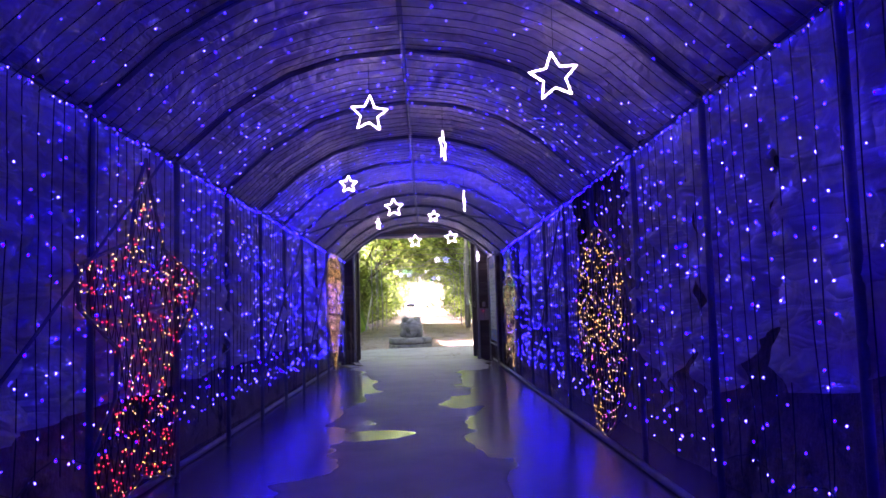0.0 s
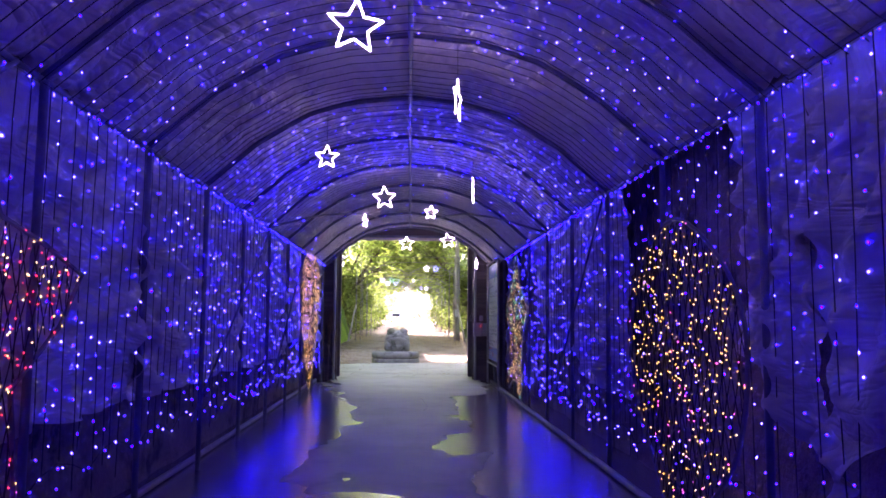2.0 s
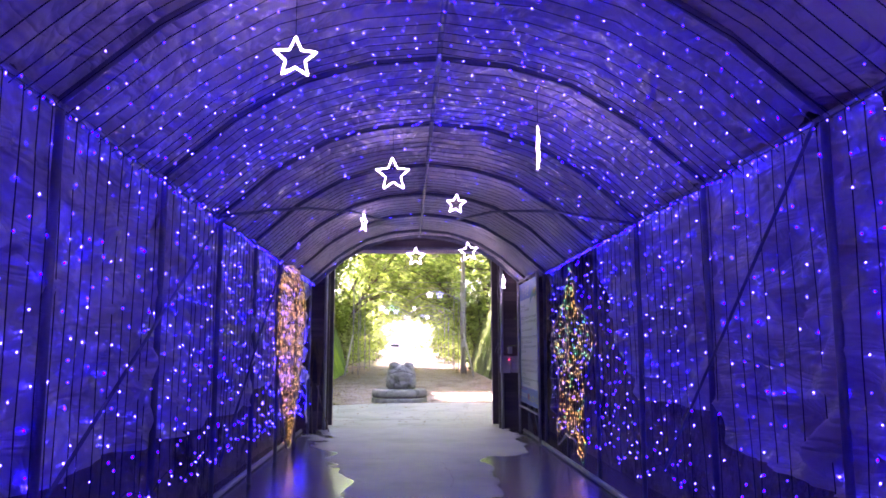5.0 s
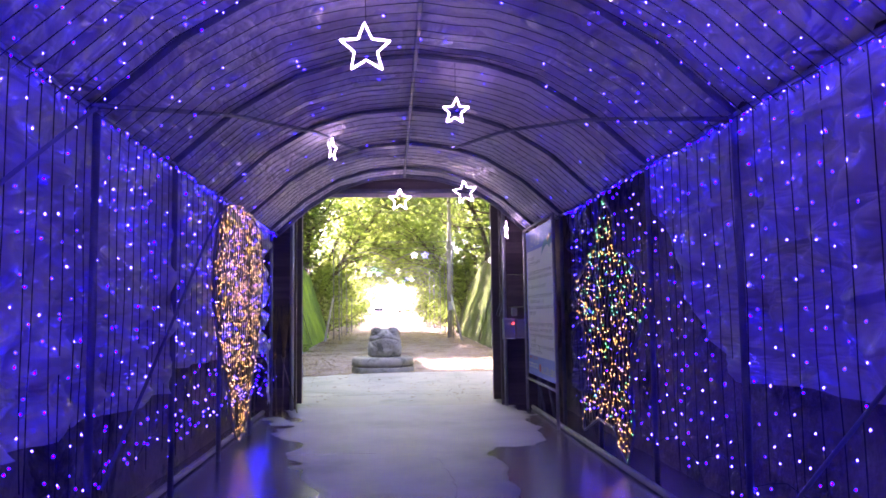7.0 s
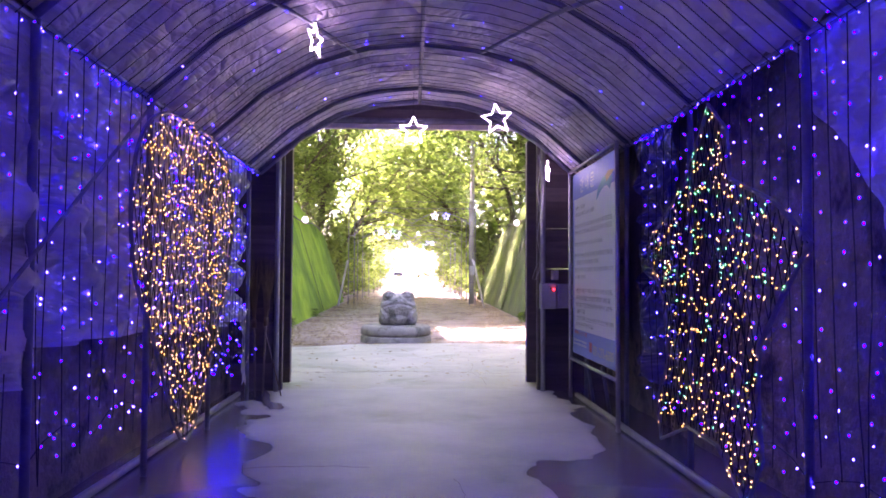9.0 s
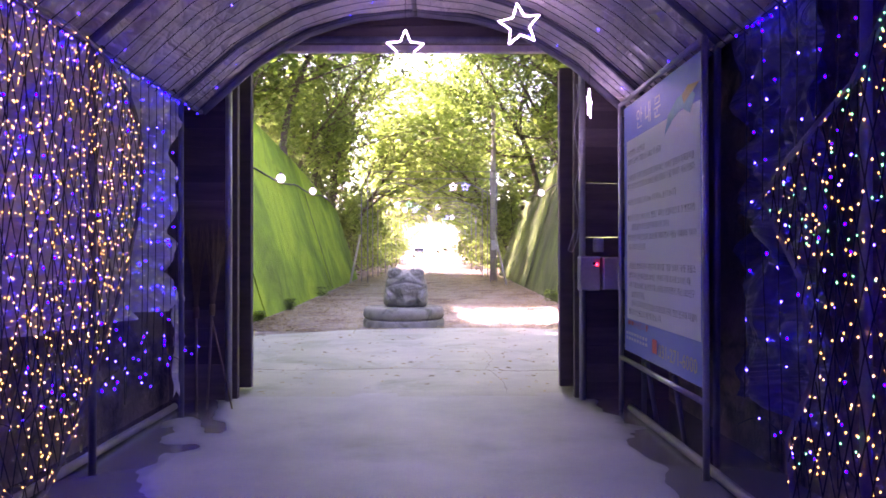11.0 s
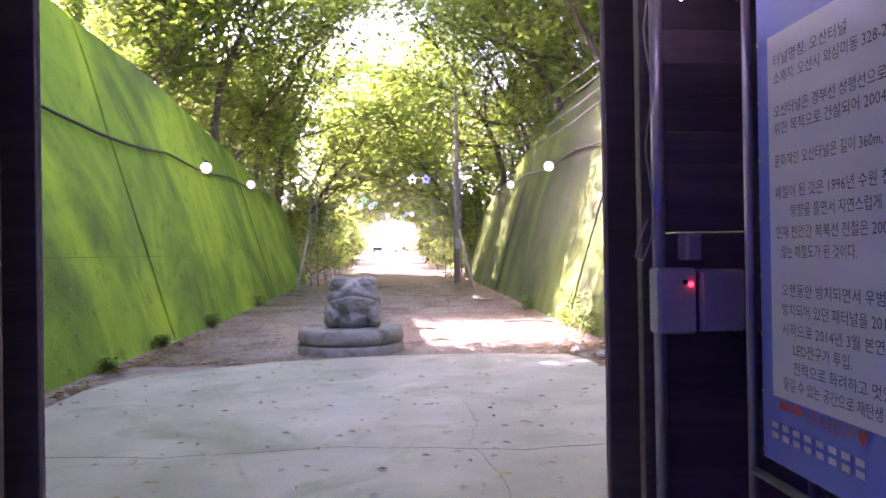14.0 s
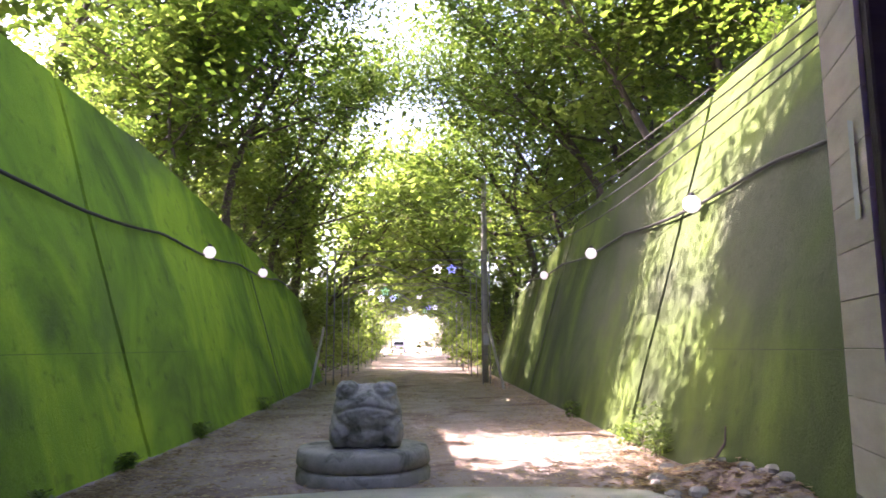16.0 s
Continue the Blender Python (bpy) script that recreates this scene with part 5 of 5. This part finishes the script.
def light_gate(y, h, colours):
    g = ground_z(y)
    gate = thing("light_gate", None, None, "thin steel pipe gate with a double arch over the path", "gate", "light gates along the path", at=(0, y, g))
    for x in (-3.45, -3.15, 2.85, 3.15):
        part("post", Build().tube([(x, y, g - 0.05), (x, y, g + h)], 0.026, 6), M_PIPE, gate, smooth=True)
    for z in (h, h - 0.35, 1.2, 2.4, 3.6):
        for xa, xb in ((-3.45, -3.15), (2.85, 3.15)) if z < h - 0.5 else ((-3.45, 3.15),):
            part("crossbar", Build().tube([(xa, y, g + z), (xb, y, g + z)], 0.016, 5), M_PIPE, gate, smooth=True)
    for xa, xb in ((-3.15, -0.15), (-0.15, 2.85)):
        pts = [(xa + (xb - xa) * i / 14, y, g + h - 1.5 + 0.95 * math.sin(math.pi * (0.12 + 0.76 * i / 14))) for i in range(15)]
        part("arch", Build().tube(pts, 0.03, 5), M_PIPE, gate, smooth=True)
    for k in range(2):
        x = rng.uniform(-2.2, 2.0)
        pts = [(x + (0.2 if i % 2 == 0 else 0.09) * math.sin(i * math.pi / 5), y - 0.05, g + h - 0.75 + (0.2 if i % 2 == 0 else 0.09) * math.cos(i * math.pi / 5)) for i in range(10)]
        part("star", Build().tube(pts, 0.022, 4, True), colours[k % len(colours)], gate, "small lit star")


LIT = (glow("gate_star_white", (0.8, 0.85, 1.0), 0.3), glow("gate_star_blue", (0.2, 0.25, 1.0), 0.2), glow("gate_star_green", (0.1, 1.0, 0.5), 0.1))
for i in range(10):
    light_gate(49.0 + 6.2 * i, 5.4 if i % 3 == 0 else 4.9, (LIT[0], LIT[1 + i % 2]))

# ---- parked car far along the path ----
car = thing("pickup_truck", None, None, "small pale pickup truck parked at the far end of the path", "car", at=(-2.2, 118, 0.95))
part("body", Build().chamfer_box(-3.1, -1.3, 116.3, 120.2, 1.35, 1.85, 0.12), M_CAR, car)
part("cab", Build().chamfer_box(-3.0, -1.4, 116.5, 118.2, 1.85, 2.6, 0.18), M_CAR, car)
part("windscreen", Build().chamfer_box(-2.85, -1.55, 116.46, 116.5, 1.98, 2.42, 0.015), M_GLASS_DARK, car)
for x in (-3.0, -1.4):
    for y in (117.1, 119.4):
        wh = part("wheel", Build().lathe([(0.2, -0.09), (0.33, -0.08), (0.34, 0.08), (0.2, 0.09)], (0, 0, 0), 18), M_TYRE, car, smooth=True)
        wh.matrix_basis = Matrix.Translation((x, y, 1.3)) @ Matrix.Rotation(radians(90), 4, "Y")


# ---- litter, rubble and low plants ----
lr = random.Random(19)


def litter(name, label, count, place, size, mat):
    b = Build()
    for _ in range(count):
        x, y, z = place()
        a, s = lr.uniform(0, 6.28), size * lr.uniform(0.5, 1.4)
        c, d = math.cos(a) * s, math.sin(a) * s
        k = lr.uniform(0.35, 0.6)
        up = lr.uniform(0.002, 0.35 * s)
        b.add([(x - c, y - d, z), (x + d * k, y - c * k, z + up), (x + c, y + d, z + 0.002), (x - d * k, y + c * k, z + up * 0.6)], [(0, 1, 2, 3)])
    return thing(name, b, mat, label, "leaf litter", kind="stuff")


def on_path():
    y = 28.2 + 30 * lr.random() ** 1.6
    side = lr.random()
    x = lr.uniform(-3.8, 3.7) if side < 0.5 else (lr.choice((-1, 1)) * (3.75 - abs(lr.gauss(0, 0.7))))
    return (x, y, ground_z(y) + 0.025 + 0.05 * max(0, abs(x) - 3.2))


def on_apron():
    return (lr.uniform(-3.3, 3.0), 21.6 + 6.3 * lr.random(), 0.012)


litter("leaf_litter", "brown fallen leaves scattered over the earth path", 15000, on_path, 0.045, M_LITTER)
litter("leaf_litter", "scattered small dry leaves on the concrete apron", 420, on_apron, 0.036, M_LITTER)
litter("leaf_litter", "brown leaves gathered along the foot of the wall", 900, lambda: (-3.72 + abs(lr.gauss(0, 0.14)), lr.uniform(22, 32), 0.02), 0.05, M_LITTER)


def heap(u, v):
    x, y = 2.9 + 1.35 * u, 26.0 + 3.6 * v
    edge = math.sin(math.pi * min(1, max(0, v))) ** 0.6 * min(1, u * 1.6)
    return (x, y, -0.06 + edge * (0.16 + 0.22 * u + 0.10 * nz(x * 3, y * 3) + 0.07 * nz(x * 9, y * 9)))


thing("debris_mound", Build().sheet(heap, 30, 60), M_DIRT, "low heap of earth, leaves and rubble at the wall foot", "debris heap", smooth=False)


def on_heap():
    u, v = lr.random(), lr.random()
    p = heap(u, v)
    return (p[0], p[1], p[2] + 0.02)


litter("leaf_litter", "dry leaves and chips lying on the debris heap", 1500, on_heap, 0.06, M_LITTER)
for k in range(26):
    p = on_heap()
    s = lr.uniform(0.05, 0.14)
    b = Build().ball((0, 0, 0), s, 7, 5, 0.6)
    b.v = [(x * (1 + 0.4 * nz(x * 20, y * 20, k)), y * (1 + 0.4 * nz(y * 20, z * 20, k)), z) for x, y, z in b.v]
    ob = thing("rubble_stone", b, M_GRANITE, "small broken stone on the debris heap", "stone", "rubble stones", at=p)
thing("bent_stick", Build().tube([(3.75, 28.7, 0.18), (3.98, 28.8, 0.42), (4.02, 28.85, 0.62)], [0.02, 0.017, 0.01], 5), M_BARK, "bent dead stick leaning on the mossy wall", "stick", smooth=True)
thing("fallen_branch", Build().tube([(2.6, 33.2, 0.02), (3.2, 33.0, 0.07), (3.6, 32.5, 0.05)], [0.03, 0.025, 0.012], 5), M_BARK, "fallen dead branch on the path edge", "branch", smooth=True)


def plant(x, y, z, n, size, mat):
    b = Build()
    for _ in range(n):
        h = lr.uniform(0.1, 1) * size
        q = Vector((x + lr.gauss(0, 0.25) * size, y + lr.gauss(0, 0.3) * size, z + h))
        a, s = lr.uniform(0, 6.28), lr.uniform(0.03, 0.07)
        d, e = Vector((math.cos(a), math.sin(a), 0.4)) * s, Vector((-math.sin(a), math.cos(a), 0.2)) * s * 0.5
        b.add([q - d, q + e, q + d, q - e], [(0, 1, 2, 3)])
    w = Build()
    for _ in range(7):
        w.tube([(x + lr.gauss(0, 0.04), y + lr.gauss(0, 0.04), z - 0.05), (x + lr.gauss(0, 0.2) * size, y + lr.gauss(0, 0.25) * size, z + size * lr.uniform(0.6, 1))], [0.006, 0.002], 3)
    ob = thing("weed", None, None, "leafy green weed growing at the wall foot", "plant", "weeds at the wall foot", at=(x, y, z))
    tagged(part("stem", w, M_BARK, ob), kind="stuff")
    tagged(part("foliage", b, mat, ob), kind="stuff")


for x, y, sc in ((3.72, 31.2, 0.75), (3.75, 30.6, 0.45), (3.7, 32.0, 0.35), (-3.75, 30.0, 0.25), (-3.72, 27.6, 0.2), (-3.8, 33.5, 0.3), (3.75, 36.5, 0.4), (-3.8, 39, 0.4)):
    plant(x, y, -0.02, 160, sc, M_LEAF2)
# shrubs hanging over the wall tops
for s, fn in ((-1, BANK_L), (1, BANK_R)):
    for k in range(26):
        y = 27 + 1.9 * k + lr.uniform(-0.8, 0.8)
        p = fn(0.06 + 0.05 * lr.random(), (y - 21.6) / 90)
        plant(p[0] - s * 0.1, p[1], p[2] + 0.05, 240, lr.uniform(0.7, 1.5) if k > 6 else lr.uniform(0.3, 0.7), M_LEAF if k % 2 else M_LEAF2)
